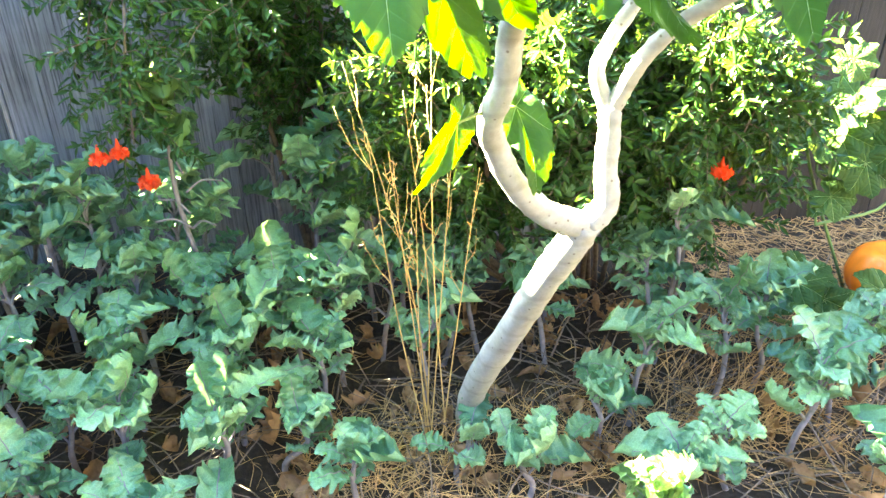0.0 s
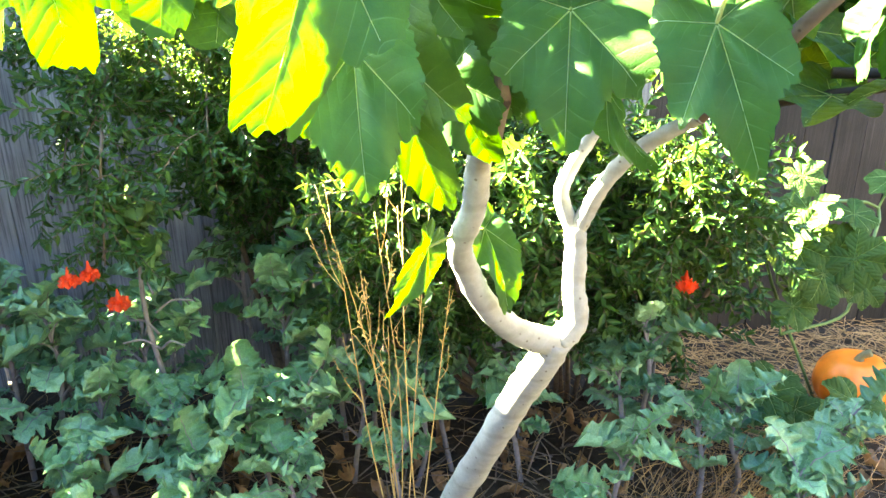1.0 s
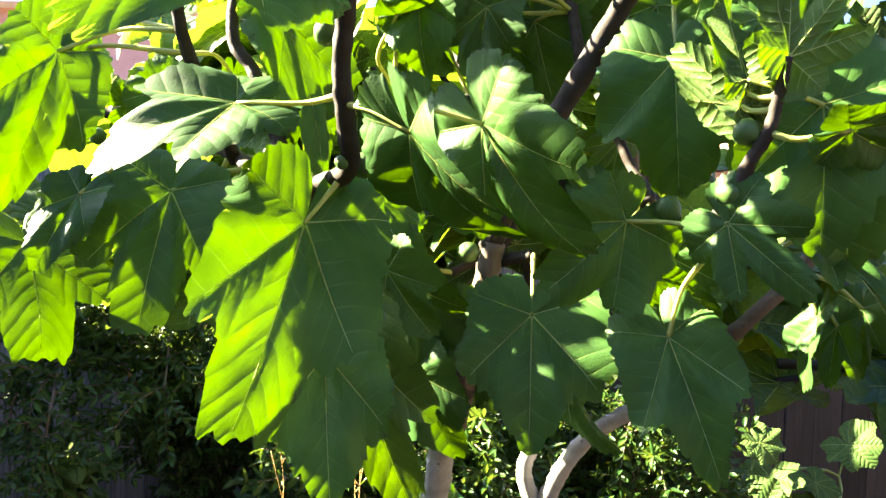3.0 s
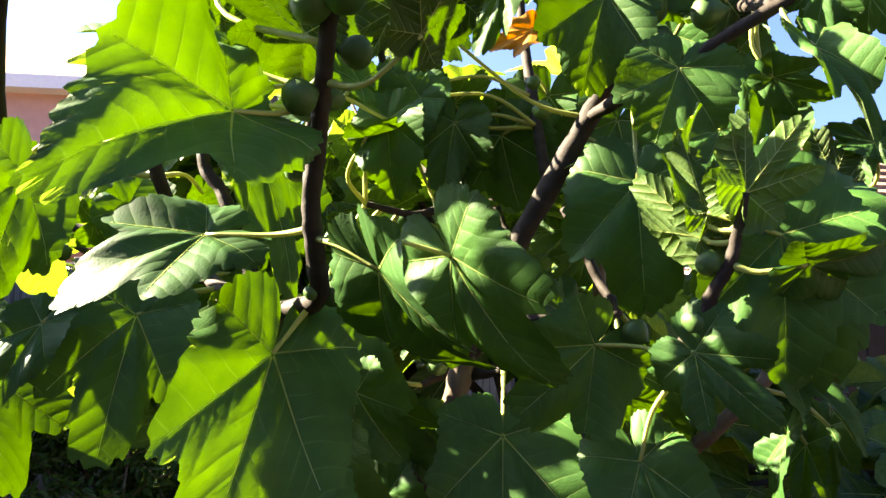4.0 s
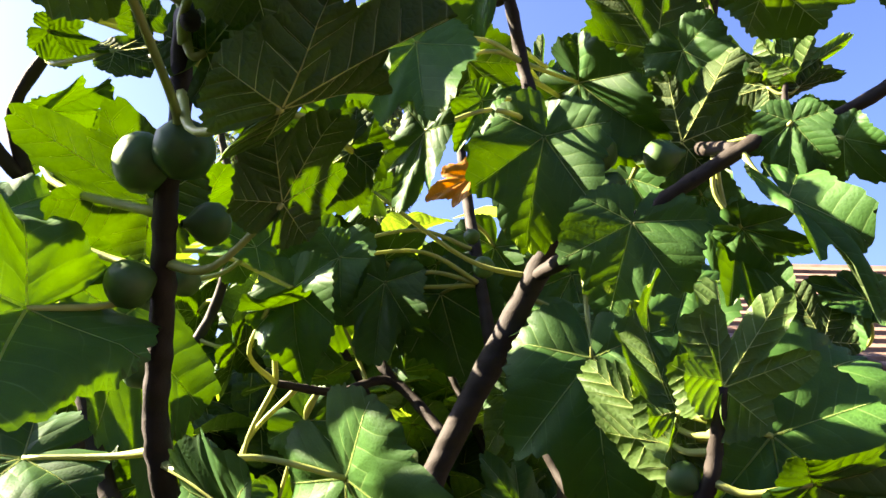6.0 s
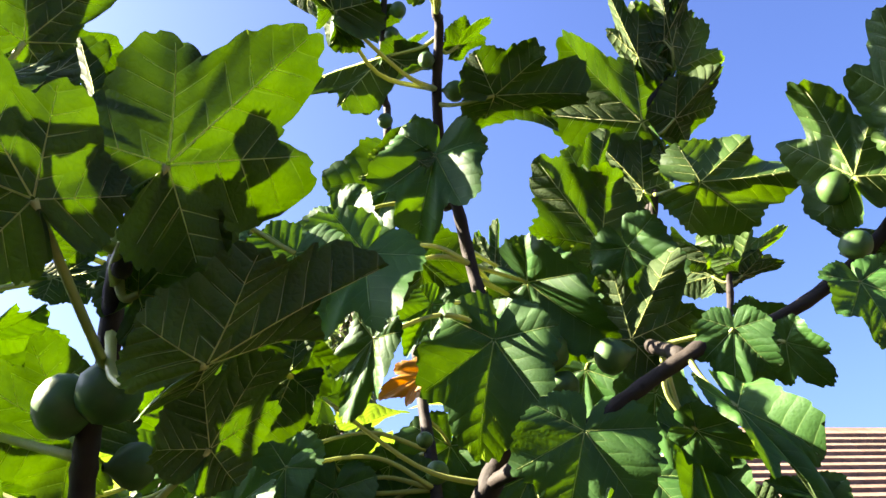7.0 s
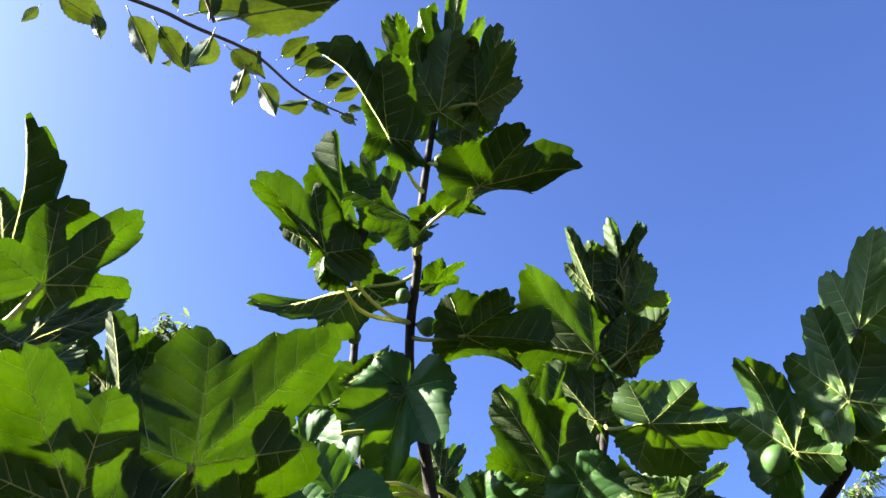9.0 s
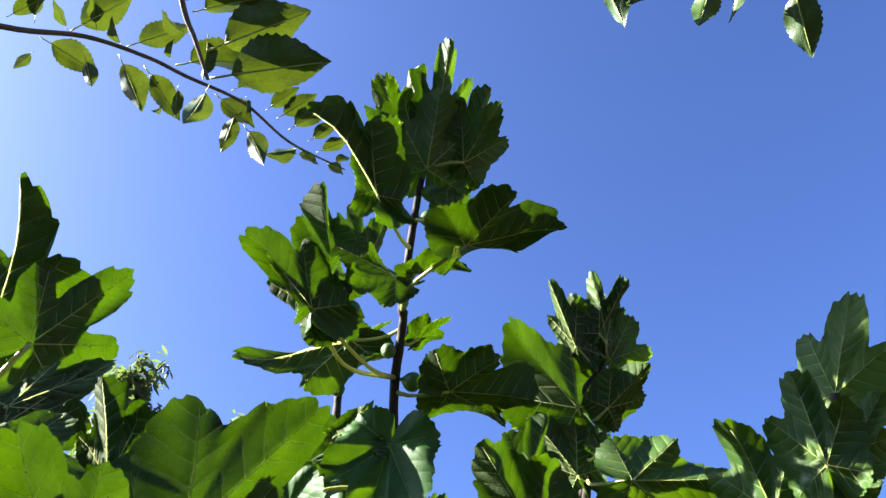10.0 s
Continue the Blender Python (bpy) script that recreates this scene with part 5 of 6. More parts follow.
for n, (x, y, h, leaves, scale) in enumerate((
    (-1.17, 2.20, 0.50, 13, 1.0), (-0.98, 1.95, 0.36, 12, 1.0), (-0.86, 2.15, 0.44, 10, 1.0), (-0.80, 1.43, 0.30, 9, 1.0), (-0.60, 1.42, 0.28, 9, 0.9),
    (-0.62, 1.66, 0.34, 9, 0.9), (-0.49, 1.88, 0.38, 12, 1.0), (-0.36, 1.92, 0.40, 10, 0.9), (-0.25, 2.05, 0.35, 8, 0.9), (-0.20, 1.36, 0.22, 7, 0.8), (-1.05, 1.52, 0.22, 8, 0.9),
    (-0.75, 1.2, 0.16, 8, 0.9), (-1.35, 1.9, 0.42, 10, 1.0), (-1.02, 1.28, 0.2, 8, 0.9), (-0.05, 2.05, 0.42, 8, 0.8), (0.08, 2.1, 0.45, 9, 0.8), (0.18, 1.42, 0.16, 7, 0.75),
    (0.02, 1.5, 0.14, 5, 0.7), (0.62, 2.0, 0.40, 9, 0.9), (0.70, 2.25, 0.48, 10, 0.9), (0.52, 1.74, 0.30, 8, 0.9), (0.42, 1.62, 0.2, 7, 0.8), (0.78, 1.85, 0.36, 9, 0.85),
    (0.94, 1.62, 0.30, 10, 0.95), (1.12, 1.75, 0.28, 9, 0.9), (1.2, 1.45, 0.18, 6, 0.8), (0.55, 1.42, 0.14, 7, 0.8), (-1.5, 2.3, 0.45, 10, 1.0), (-1.6, 2.0, 0.4, 9, 1.0), (-0.98, 2.35, 0.62, 10, 1.0),
    (-1.25, 1.62, 0.28, 9, 0.9), (-0.92, 1.68, 0.3, 9, 0.9), (-0.45, 1.5, 0.2, 7, 0.8), (-0.35, 1.7, 0.3, 8, 0.85), (-0.72, 1.85, 0.36, 10, 0.95), (-0.1, 1.85, 0.3, 8, 0.8), (0.3, 2.0, 0.38, 9, 0.85), (0.95, 1.95, 0.34, 9, 0.85), (1.05, 1.4, 0.16, 7, 0.8), (1.3, 1.9, 0.3, 8, 0.85), (0.32, 2.25, 0.5, 9, 0.85), (-1.45, 1.7, 0.3, 8, 0.9), (0.75, 1.5, 0.18, 6, 0.75), (-0.45, 2.35, 0.5, 9, 0.9), (-0.15, 2.4, 0.45, 9, 0.9), (-0.62, 2.5, 0.68, 8, 1.1), (-0.5, 2.25, 0.62, 10, 1.1), (-0.3, 2.3, 0.74, 10, 1.1), (-0.08, 2.35, 0.66, 10, 1.1), (-0.38, 2.5, 0.86, 10, 1.15), (-0.18, 2.2, 0.55, 9, 1.0), (-1.12, 2.05, 0.6, 12, 1.05), (-1.32, 2.1, 0.66, 12, 1.05), (-0.95, 2.15, 0.55, 10, 1.0), (-1.5, 2.1, 0.6, 11, 1.0), (0.66, 2.05, 0.56, 9, 0.85))):
    kale_plant(x, y, h, leaves, 0.55, n + 40, scale, ((n % 3 - 1) * 0.04, 0.02))
kale_plant(0.34, 0.96, 0.60, 16, 0.35, 5, 0.52, (0.01, -0.02), True)
kale_plant(0.72, 2.2, 0.60, 10, 0.4, 6, 0.7, (0.03, -0.03), True)
# the tall bare one before the fence
tall = kale_plant(-0.80, 2.02, 0.86, 10, 0.12, 77, 0.95, (-0.03, 0.02), True)
b = Build()
for a, z in ((2.6, 0.55), (3.5, 0.50), (0.3, 0.62), (5.6, 0.5), (2.2, 0.68)):
    line, rad = smooth_line([(0, 0, z), (0.05 * math.cos(a), 0.03 * math.sin(a), z + 0.035), (0.11 * math.cos(a), 0.06 * math.sin(a), z + 0.03)], [0.004, 0.0035, 0.003], 5)
    tube(b, line, rad, 6)
part("leaf_stalk", b, [KALE_STALK], tall, "bare pale leaf stalks")


# ---------- dry golden stalks ----------
def dry_stalks(x, y, tops, label, seed):
    rng = random.Random(seed)
    ob = thing("dry_stalk_clump", (x, y, ground_z(x, y)), label, "dry plant")
    for tx, ty, tz in tops:
        b = Build()
        foot = np.array((rng.uniform(-0.05, 0.05), rng.uniform(-0.03, 0.03), -0.02))
        tip = np.array((tx - x, ty - y, tz))
        mid = np.array((foot[0] * 0.6 + tip[0] * 0.4, foot[1] * 0.6 + tip[1] * 0.4, tip[2] * 0.5)) + np.array((rng.uniform(-0.03, 0.03), rng.uniform(-0.02, 0.02), 0))
        line, rad = smooth_line([foot, mid, tip], [0.0023, 0.0016, 0.0007], 10)
        tube(b, line, rad, 6)
        for k in range(12, len(line) - 1, 2):
            for _ in range(rng.choice((1, 1, 2))):
                d = np.array((rng.uniform(-0.55, 0.55), rng.uniform(-0.5, 0.5), 1.0)) * rng.uniform(0.05, 0.17)
                l2, r2 = smooth_line([line[k], line[k] + d * 0.5 + np.array((rng.uniform(-0.01, 0.01), 0, -0.01)), line[k] + d], [0.0011, 0.0009, 0.0005], 4)
                tube(b, l2, r2, 5)
                for _ in range(3):
                    q = l2[rng.randrange(3, len(l2))]
                    tube(b, [q, q + np.array((rng.uniform(-0.012, 0.012), rng.uniform(-0.012, 0.012), 0.010))], [0.0009, 0.0014], 4)
        part("stalk", b, [STALKS], ob)
    return ob


dry_stalks(-0.07, 1.63, [(-0.25, 1.66, 1.13), (-0.20, 1.62, 0.98), (-0.12, 1.7, 1.05), (-0.05, 1.62, 1.18), (0.0, 1.66, 1.0), (0.06, 1.7, 0.86), (-0.16, 1.7, 0.9), (-0.09, 1.6, 0.8)], "clump of tall thin dry golden seed stalks", 5)


def strands(build, rng, count, area, length, rise, thick, direction=None):
    for _ in range(count):
        x, y = rng.uniform(area[0], area[1]), rng.uniform(area[2], area[3])
        a = rng.uniform(0, 6.28) if direction is None else direction + rng.gauss(0, 0.35)
        ln = rng.uniform(*length)
        z = ground_z(x, y) + rng.uniform(0.004, 0.05)
        d = np.array((math.cos(a), math.sin(a), 0)) * ln
        up = rng.uniform(*rise)
        pts = [np.array((x, y, z)), np.array((x, y, z + up * 0.7)) + d * 0.5 + np.array((rng.uniform(-0.22, 0.22), rng.uniform(-0.22, 0.22), 0)) * ln, np.array((x, y, z + up)) + d]
        line, rad = smooth_line(pts, [thick, thick * 0.8, thick * 0.4], 4)
        tube(build, line, rad * rng.uniform(0.6, 1.3), 4)


srng = random.Random(9)
b = Build()
strands(b, srng, 1500, (-1.6, 1.9, 0.9, 2.7), (0.03, 0.17), (-0.01, 0.06), 0.0013)
strands(b, srng, 900, (-0.45, 0.35, 1.25, 1.75), (0.03, 0.16), (0.0, 0.07), 0.0013)
strands(b, srng, 500, (0.35, 1.3, 1.5, 2.0), (0.05, 0.22), (0.0, 0.08), 0.0013)
tagged(new("straw_litter", b.mesh("straw_litter", [STRAW])), "dry straw and thin stems lying on the soil", "straw", kind="stuff")
b = Build()
strands(b, srng, 2200, (0.95, 2.5, 2.2, 3.1), (0.04, 0.17), (-0.005, 0.03), 0.0016)
tagged(new("straw_mulch", b.mesh("straw_mulch", [STRAW])), "sunlit straw mulch beside the pumpkin", "straw", kind="stuff")
b = Build()
strands(b, srng, 75, (0.5, 1.05, 1.6, 2.0), (0.15, 0.55), (0.04, 0.30), 0.0015, 0.5)
tagged(new("dry_grass_tuft", b.mesh("dry_grass_tuft", [STRAW])), "leaning tuft of dry yellow grass stems", "dry grass", kind="stuff")
b = Build()
strands(b, srng, 680, (-1.6, 1.6, 0.9, 2.4), (0.1, 0.45), (0.0, 0.16), 0.003)
tagged(new("dead_twigs", b.mesh("dead_twigs", [TWIG])), "dead brown twigs tangled over the soil", "twigs", kind="stuff")
# dry leaves
DRY = []
for n in range(5):
    b = Build()
    sheet_leaf(b, srng, 0.09, 0.03, np.eye(3), (0, 0, 0), 0.2, 0.18, srng.uniform(-0.9, 1.2), srng.uniform(0.8, 2.2), 10, 0, 0.8)
    DRY.append(b.mesh("dry_leaf", [HUSK]))
for n in range(290):
    x, y = srng.uniform(-1.4, 1.5), srng.uniform(1.0, 2.4)
    m = basis((srng.uniform(-1, 1), srng.uniform(-1, 1), srng.uniform(-0.8, 0.8)), (srng.uniform(-1, 1), srng.uniform(-1, 1), 1)) * srng.uniform(0.28, 0.95)
    p = (x, y, ground_z(x, y) + srng.uniform(0.015, 0.07))
    ob = tagged(new("dry_leaf", DRY[n % 5]), "curled dry brown leaf lying on the soil", "dry leaf", "dry leaves on the soil")
    ob.matrix_basis = Matrix([[*m[k], p[k]] for k in range(3)] + [[0, 0, 0, 1]])


# ---------- pomegranate bushes ----------
def sprig_mesh(seed, length=0.22, count=28, size=0.040):
    rng = random.Random(seed)
    b = Build()
    line, rad = smooth_line([(0, 0, 0), (rng.uniform(-0.02, 0.02), length * 0.5, 0.015), (rng.uniform(-0.03, 0.03), length, -0.01)], [0.0022, 0.0017, 0.0009], 6)
    tube(b, line, rad, 5, 1)
    for i in range(count):
        p = line[min(len(line) - 1, 1 + int(i / count * len(line)))]
        a = i * 2.4
        way = np.array((math.cos(a), 0.7 + rng.uniform(-0.2, 0.4), math.sin(a)))
        sheet_leaf(b, rng, size * rng.uniform(0.6, 1.2), size * 0.19, basis(way, (rng.uniform(-0.4, 0.4), -0.3, 1)), p, 0, 0.02, rng.uniform(-0.1, 0.4), 0.4, 4, 0, 0.85)
    return b.mesh("sprig", [POM, TWIG])


SPRIGS = [sprig_mesh(n) for n in range(9)]


def bush(name, place, label, boughs, seed, per=11, size=1.0, hang=-0.3):
    rng = random.Random(seed)
    ob = thing(name, place, label, "bush")
    o = np.array(place)
    for pts in boughs:
        b = Build()
        line, rad = smooth_line([np.array(p) - o for p in pts], np.linspace(0.011, 0.002, len(pts)), 8)
        tube(b, line, rad, 7)
        part("bough", b, [TWIG], ob)
        for _ in range(per * (len(pts) - 1)):
            p = line[rng.randrange(len(line) // 4, len(line))]
            way = np.array((rng.uniform(-1, 1), rng.uniform(-1, 0.7), rng.uniform(-0.7, 0.6) + hang))
            m = basis(way, (rng.uniform(-0.5, 0.5), -0.5, 1)) * size * rng.uniform(0.6, 1.15)
            part("sprig", rng.choice(SPRIGS), None, ob, at=Matrix([[*m[k], p[k]] for k in range(3)] + [[0, 0, 0, 1]]))
    return ob


left_bush = bush("pomegranate_bush", (-0.55, 2.55, 0), "pomegranate bush with small glossy leaves drooping before the fence", [
    [(-0.55, 2.55, 0), (-0.62, 2.5, 0.7), (-0.75, 2.4, 1.25), (-0.95, 2.2, 1.35), (-1.02, 2.05, 1.05)],
    [(-0.55, 2.55, 0), (-0.7, 2.45, 0.9), (-0.9, 2.25, 1.3), (-0.85, 1.95, 1.15), (-0.86, 1.88, 0.85)],
    [(-0.55, 2.55, 0), (-0.55, 2.45, 0.9), (-0.62, 2.25, 1.35), (-0.60, 2.05, 1.15)],
    [(-0.55, 2.55, 0), (-0.65, 2.5, 1.0), (-1.0, 2.35, 1.45), (-1.25, 2.2, 1.4)],
    [(-0.55, 2.55, 0), (-0.45, 2.5, 1.0), (-0.45, 2.35, 1.45)],
    [(-0.55, 2.55, 0), (-0.6, 2.5, 1.0), (-0.75, 2.3, 1.45), (-1.05, 2.1, 1.5)],
    [(-0.55, 2.55, 0), (-0.5, 2.55, 1.0), (-0.4, 2.45, 1.5), (-0.3, 2.25, 1.55), (-0.28, 2.1, 1.3)],
    [(-0.55, 2.55, 0), (-0.4, 2.55, 0.9), (-0.15, 2.5, 1.45), (0.05, 2.4, 1.6), (0.15, 2.3, 1.4)],
    [(-0.55, 2.55, 0), (-0.55, 2.6, 1.1), (-0.62, 2.6, 1.7), (-0.75, 2.5, 1.85)],
    [(-0.55, 2.55, 0), (-0.4, 2.6, 1.1), (-0.25, 2.65, 1.7), (-0.1, 2.6, 1.8)],
    [(-0.55, 2.55, 0), (-0.6, 2.5, 0.9), (-0.7, 2.3, 1.4), (-0.8, 2.1, 1.4)]], 21, 17, 1.0)
boughs = []
brng = random.Random(31)
for n in range(20):
    x = -0.12 + 0.94 * n / 19
    top = 1.0 + 0.2 * math.sin(2.6 * n) ** 2 
    y = 2.35 + brng.uniform(-0.15, 0.2)
    boughs.append([(0.55 + (x - 0.55) * 0.5, 2.55, 0), (x, y, 0.45), (x + brng.uniform(-0.12, 0.12), y - 0.1, top * 0.75), (x + brng.uniform(-0.2, 0.2), y - 0.25, top), (x + brng.uniform(-0.25, 0.25), y - 0.35, top * 0.8)])
mid_bush = bush("pomegranate_bush", (0.55, 2.55, 0), "dense pomegranate bush with small glossy dark green leaves", boughs, 22, 12, 1.05, -0.1)


def flower(place, seed, scale=1.0):
    rng = random.Random(seed)
    ob = thing("pomegranate_flower", place, "bright red crumpled pomegranate flower hanging from a twig", "flower", "pomegranate flowers")
    b = Build()
    tube(b, [(0, 0, 0.035), (0, 0, 0.022), (0, 0, 0.010), (0, 0, 0.0)], [0.002, 0.005, 0.008, 0.010], 10)
    part("calyx", b, [PETAL], ob, "thick red calyx")
    for i in range(9):
        a = i * 0.698 + rng.uniform(-0.2, 0.2)
        b = Build()
        sheet_leaf(b, rng, 0.034 * scale, 0.019 * scale, basis((0.45 * math.cos(a), 0.45 * math.sin(a), -0.9 + 0.5 * (i % 3 == 0)), (math.cos(a), math.sin(a), 1)), (0.008 * math.cos(a), 0.008 * math.sin(a), 0.004), 0.15, 0.16, 0.2, 0.5, 6, 0, 0.6)
        part("petal", b, [PETAL], ob)


flower((-0.937, 1.830, 0.832), 0, 0.8)
flower((-0.891, 1.850, 0.841), 1, 0.75)
flower((-0.817, 1.830, 0.768), 2, 0.9)
flower((0.724, 1.930, 0.764), 3, 1.0)


# ---------- squash and pumpkin ----------
def squash_leaf_mesh(seed):
    rng = random.Random(seed)
    b = Build()
    lobed_leaf(b, rng, 7, 1.0, rng.uniform(0.05, 0.2), rng.uniform(0.1, 0.4), 0.05, 1.0, None, (0, 0, 0), True, 0.015)
    return b.mesh("leaf", [SQUASH, FIG_VEIN])


SQ = [squash_leaf_mesh(n) for n in range(5)]


def squash_plant(place, leaves, seed, label):
    rng = random.Random(seed)
    o = np.array(place)
    ob = thing("squash_plant", place, label, "squash plant", "squash plants")
    b = Build()
    climb = [np.array((p[0], p[1] + 0.05, max(0.04, p[2] - 0.13))) for p, *_ in leaves]
    path = [o + np.array((0, 0, -0.02))] + climb
    line, rad = smooth_line([p - o for p in path], [0.006] * len(path), 5)
    tube(b, line, rad, 7)
    part("vine", b, [SQUASH_STALK], ob)
    for i, (p, size, face) in enumerate(leaves):
        p = np.array(p) - o
        m = basis((rng.uniform(-0.8, 0.8), -0.6, rng.uniform(-0.7, -0.1)), face) * size
        part("leaf", SQ[i % 5], None, ob, at=Matrix([[*m[k], p[k]] for k in range(3)] + [[0, 0, 0, 1]]))
        b = Build()
        l2, r2 = smooth_line([climb[i] - o, (p + climb[i] - o) / 2 + np.array((rng.uniform(-0.02, 0.02), 0.02, 0)), p], [0.0042, 0.0036, 0.003], 5)
        tube(b, l2, r2, 6)
        part("leaf_stalk", b, [SQUASH_STALK], ob)


squash_plant((1.35, 2.25, 0), [((1.132, 2.150, 0.313), 0.1, (-0.2, -0.7, 0.7)), ((1.192, 2.100, 0.236), 0.09, (-0.3, -0.6, 0.8)), ((1.060, 2.100, 0.257), 0.1, (-0.5, -0.5, 0.8)), ((1.335, 2.100, 0.171), 0.13, (0.1, -0.7, 0.7)), ((1.159, 2.000, 0.195), 0.09, (-0.2, -0.5, 0.9)), ((1.450, 2.200, 0.196), 0.12, (0, -0.6, 0.8)), ((1.092, 2.100, 0.299), 0.1, (-0.3, -0.8, 0.6))], 3, "squash vine with broad green leaves beside the pumpkin")
squash_plant((1.5, 2.5, 0), [((1.158, 2.350, 0.785), 0.13, (-0.4, -0.8, 0.4)), ((1.278, 2.400, 0.825), 0.12, (-0.6, -0.5, 0.6)), ((1.366, 2.350, 0.669), 0.13, (-0.2, -0.8, 0.5)), ((1.190, 2.300, 0.707), 0.1, (0, -0.8, 0.5)), ((1.316, 2.300, 0.629), 0.12, (0.1, -0.9, 0.3)), ((1.202, 2.300, 0.739), 0.12, (-0.4,-0.8,0.4)), ((1.411, 2.300, 0.683), 0.12, (-0.4,-0.8,0.4)), ((1.610, 2.500, 0.907), 0.11, (-0.4,-0.8,0.4)), ((1.24, 2.40, 0.94), 0.085, (0.2,-0.9,0.3)), ((1.45, 2.42, 0.80), 0.09, (0.3,-0.8,0.5)), ((1.50, 2.38, 0.56), 0.10, (0.2,-0.8,0.5)), ((1.22, 2.28, 0.52), 0.09, (0.1,-0.8,0.5))], 4, "climbing squash vine with broad sunlit leaves")


def pumpkin(place, r):
    ob = thing("pumpkin", place, "orange ribbed pumpkin lying on straw", "pumpkin")
    n, rows = 60, 18
    b, verts = Build(), []
    for j in range(rows + 1):
        ph = math.pi * j / rows
        for i in range(n):
            a = 2 * math.pi * i / n
            rib = 1 - 0.055 * abs(math.cos(5 * a)) ** 6 * math.sin(ph) ** 0.6
            rr = r * math.sin(ph) ** 0.85 * rib
            z = r * 0.82 * math.cos(ph) * (1 - 0.22 * math.exp(-((math.sin(ph)) ** 2) * 8))
            verts.append((rr * math.cos(a), rr * math.sin(a), z + r * 0.62))
    b.add(verts, [(j * n + i, (j + 1) * n + i, (j + 1) * n + (i + 1) % n, j * n + (i + 1) % n) for j in range(rows) for i in range(n)])
    part("body", b, [PUMPKIN], ob)
    b = Build()
    line, rad = smooth_line([(0, 0, r * 1.2), (0.005, -0.005, r * 1.4), (0.03, -0.02, r * 1.55)], [0.022, 0.013, 0.015], 5)
    tube(b, line, rad, 7)
    part("stem", b, [PUMPKIN_STEM], ob, "dry woody stem")
    return ob


pumpkin((1.572, 2.420, 0.055), 0.142)

# ---------- fence ----------
fence = thing("fence", (0, 2.93, 0), "tall fence of weathered grey upright boards", "fence", kind="structure")
FX, FSLOPE, FTOP = 0.0, 0.118, 1.80
yaw = math.atan(FSLOPE)
board_w = 0.138
bb = bmesh.new()
bmesh.ops.create_cube(bb, size=1)
for v in bb.verts:
    v.co = (v.co.x * (board_w - 0.0012), v.co.y * 0.018, (v.co.z + 0.5) * FTOP)
bmesh.ops.bevel(bb, geom=bb.edges[:], offset=0.003, segments=1, affect="EDGES")
BOARDS = []
for m in (BOARD, BOARD_BROWN):
    me = bpy.data.meshes.new("board")
    bb.to_mesh(me)
    me.materials.append(m)
    BOARDS.append(me)
bb.free()
frng = random.Random(8)
for n in range(-13, 38):
    s = n * board_w
    x, dy = s * math.cos(yaw), s * math.sin(yaw)
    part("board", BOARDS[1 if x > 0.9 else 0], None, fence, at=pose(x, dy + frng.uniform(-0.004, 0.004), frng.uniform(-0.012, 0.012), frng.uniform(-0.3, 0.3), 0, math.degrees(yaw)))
for z in (0.45, 1.45):
    b = Build()
    tube(b, [(-1.8 * math.cos(yaw), -1.8 * math.sin(yaw) + 0.05, z), (5.1 * math.cos(yaw), 5.1 * math.sin(yaw) + 0.05, z)], [0.04, 0.04], 4)
    part("rail", b, [BOARD], fence, smooth=False)
b = Build()
for x, z, r in ((-1.43, 0.78, 0.011), (-0.2, 1.1, 0.012), (1.5, 0.6, 0.012), (-1.05, 1.25, 0.01)):
    tube(b, [(x, x * FSLOPE - 0.0105, z), (x, x * FSLOPE - 0.0085, z)], [r, r], 9)
part("knot", b, [KNOT], fence, "dark knots in the boards")


# Side fence added out of view, raised to shade the bed and lower trunk.
shade_fence = thing("fence", (-1.72, 2.62, 0), "unseen side fence of grey upright boards, added to shade the bed", "fence", kind="structure")
for n in range(44):
    part("board", BOARDS[0], None, shade_fence, at=pose(frng.uniform(-0.004, 0.004), -n * board_w, frng.uniform(-0.012, 0.012), 0, frng.uniform(-0.3, 0.3), 90) @ Matrix.Diagonal((1, 1, 1.11, 1)))
b = Build()
tube(b, [(-0.05, 0, 1.45), (-0.05, -6.0, 1.45)], [0.04, 0.04], 4)
part("rail", b, [BOARD], shade_fence, smooth=False)

# ---------- beyond the fence ----------
WALL_BACK = plain("unseen_wall_brown", (0.06, 0.05, 0.042), 0.9, 0.1, 0.12, 4, 0.3)
def box(build, x0, x1, y0, y1, z0, z1, slot=0):
    v = [(x, y, z) for z in (z0, z1) for y in (y0, y1) for x in (x0, x1)]
    build.add(v, [(0, 2, 3, 1), (4, 5, 7, 6), (0, 1, 5, 4), (2, 6, 7, 3), (0, 4, 6, 2), (1, 3, 7, 5)], slot)


# dark walls added out of view, which hold back low sky light and bounce
b = Build()
box(b, -9.0, 9.0, -3.6, -3.3, 0.0, 3.0)
box(b, 6.0, 6.3, -3.3, 2.6, 0.0, 4.5)
box(b, -6.3, -6.0, -3.3, 2.6, 0.0, 3.2)
tagged(new("wall_house", b.mesh("wall_house", [WALL_BACK], False)), "plain dark walls added out of view to block low sky light", "wall", kind="structure")
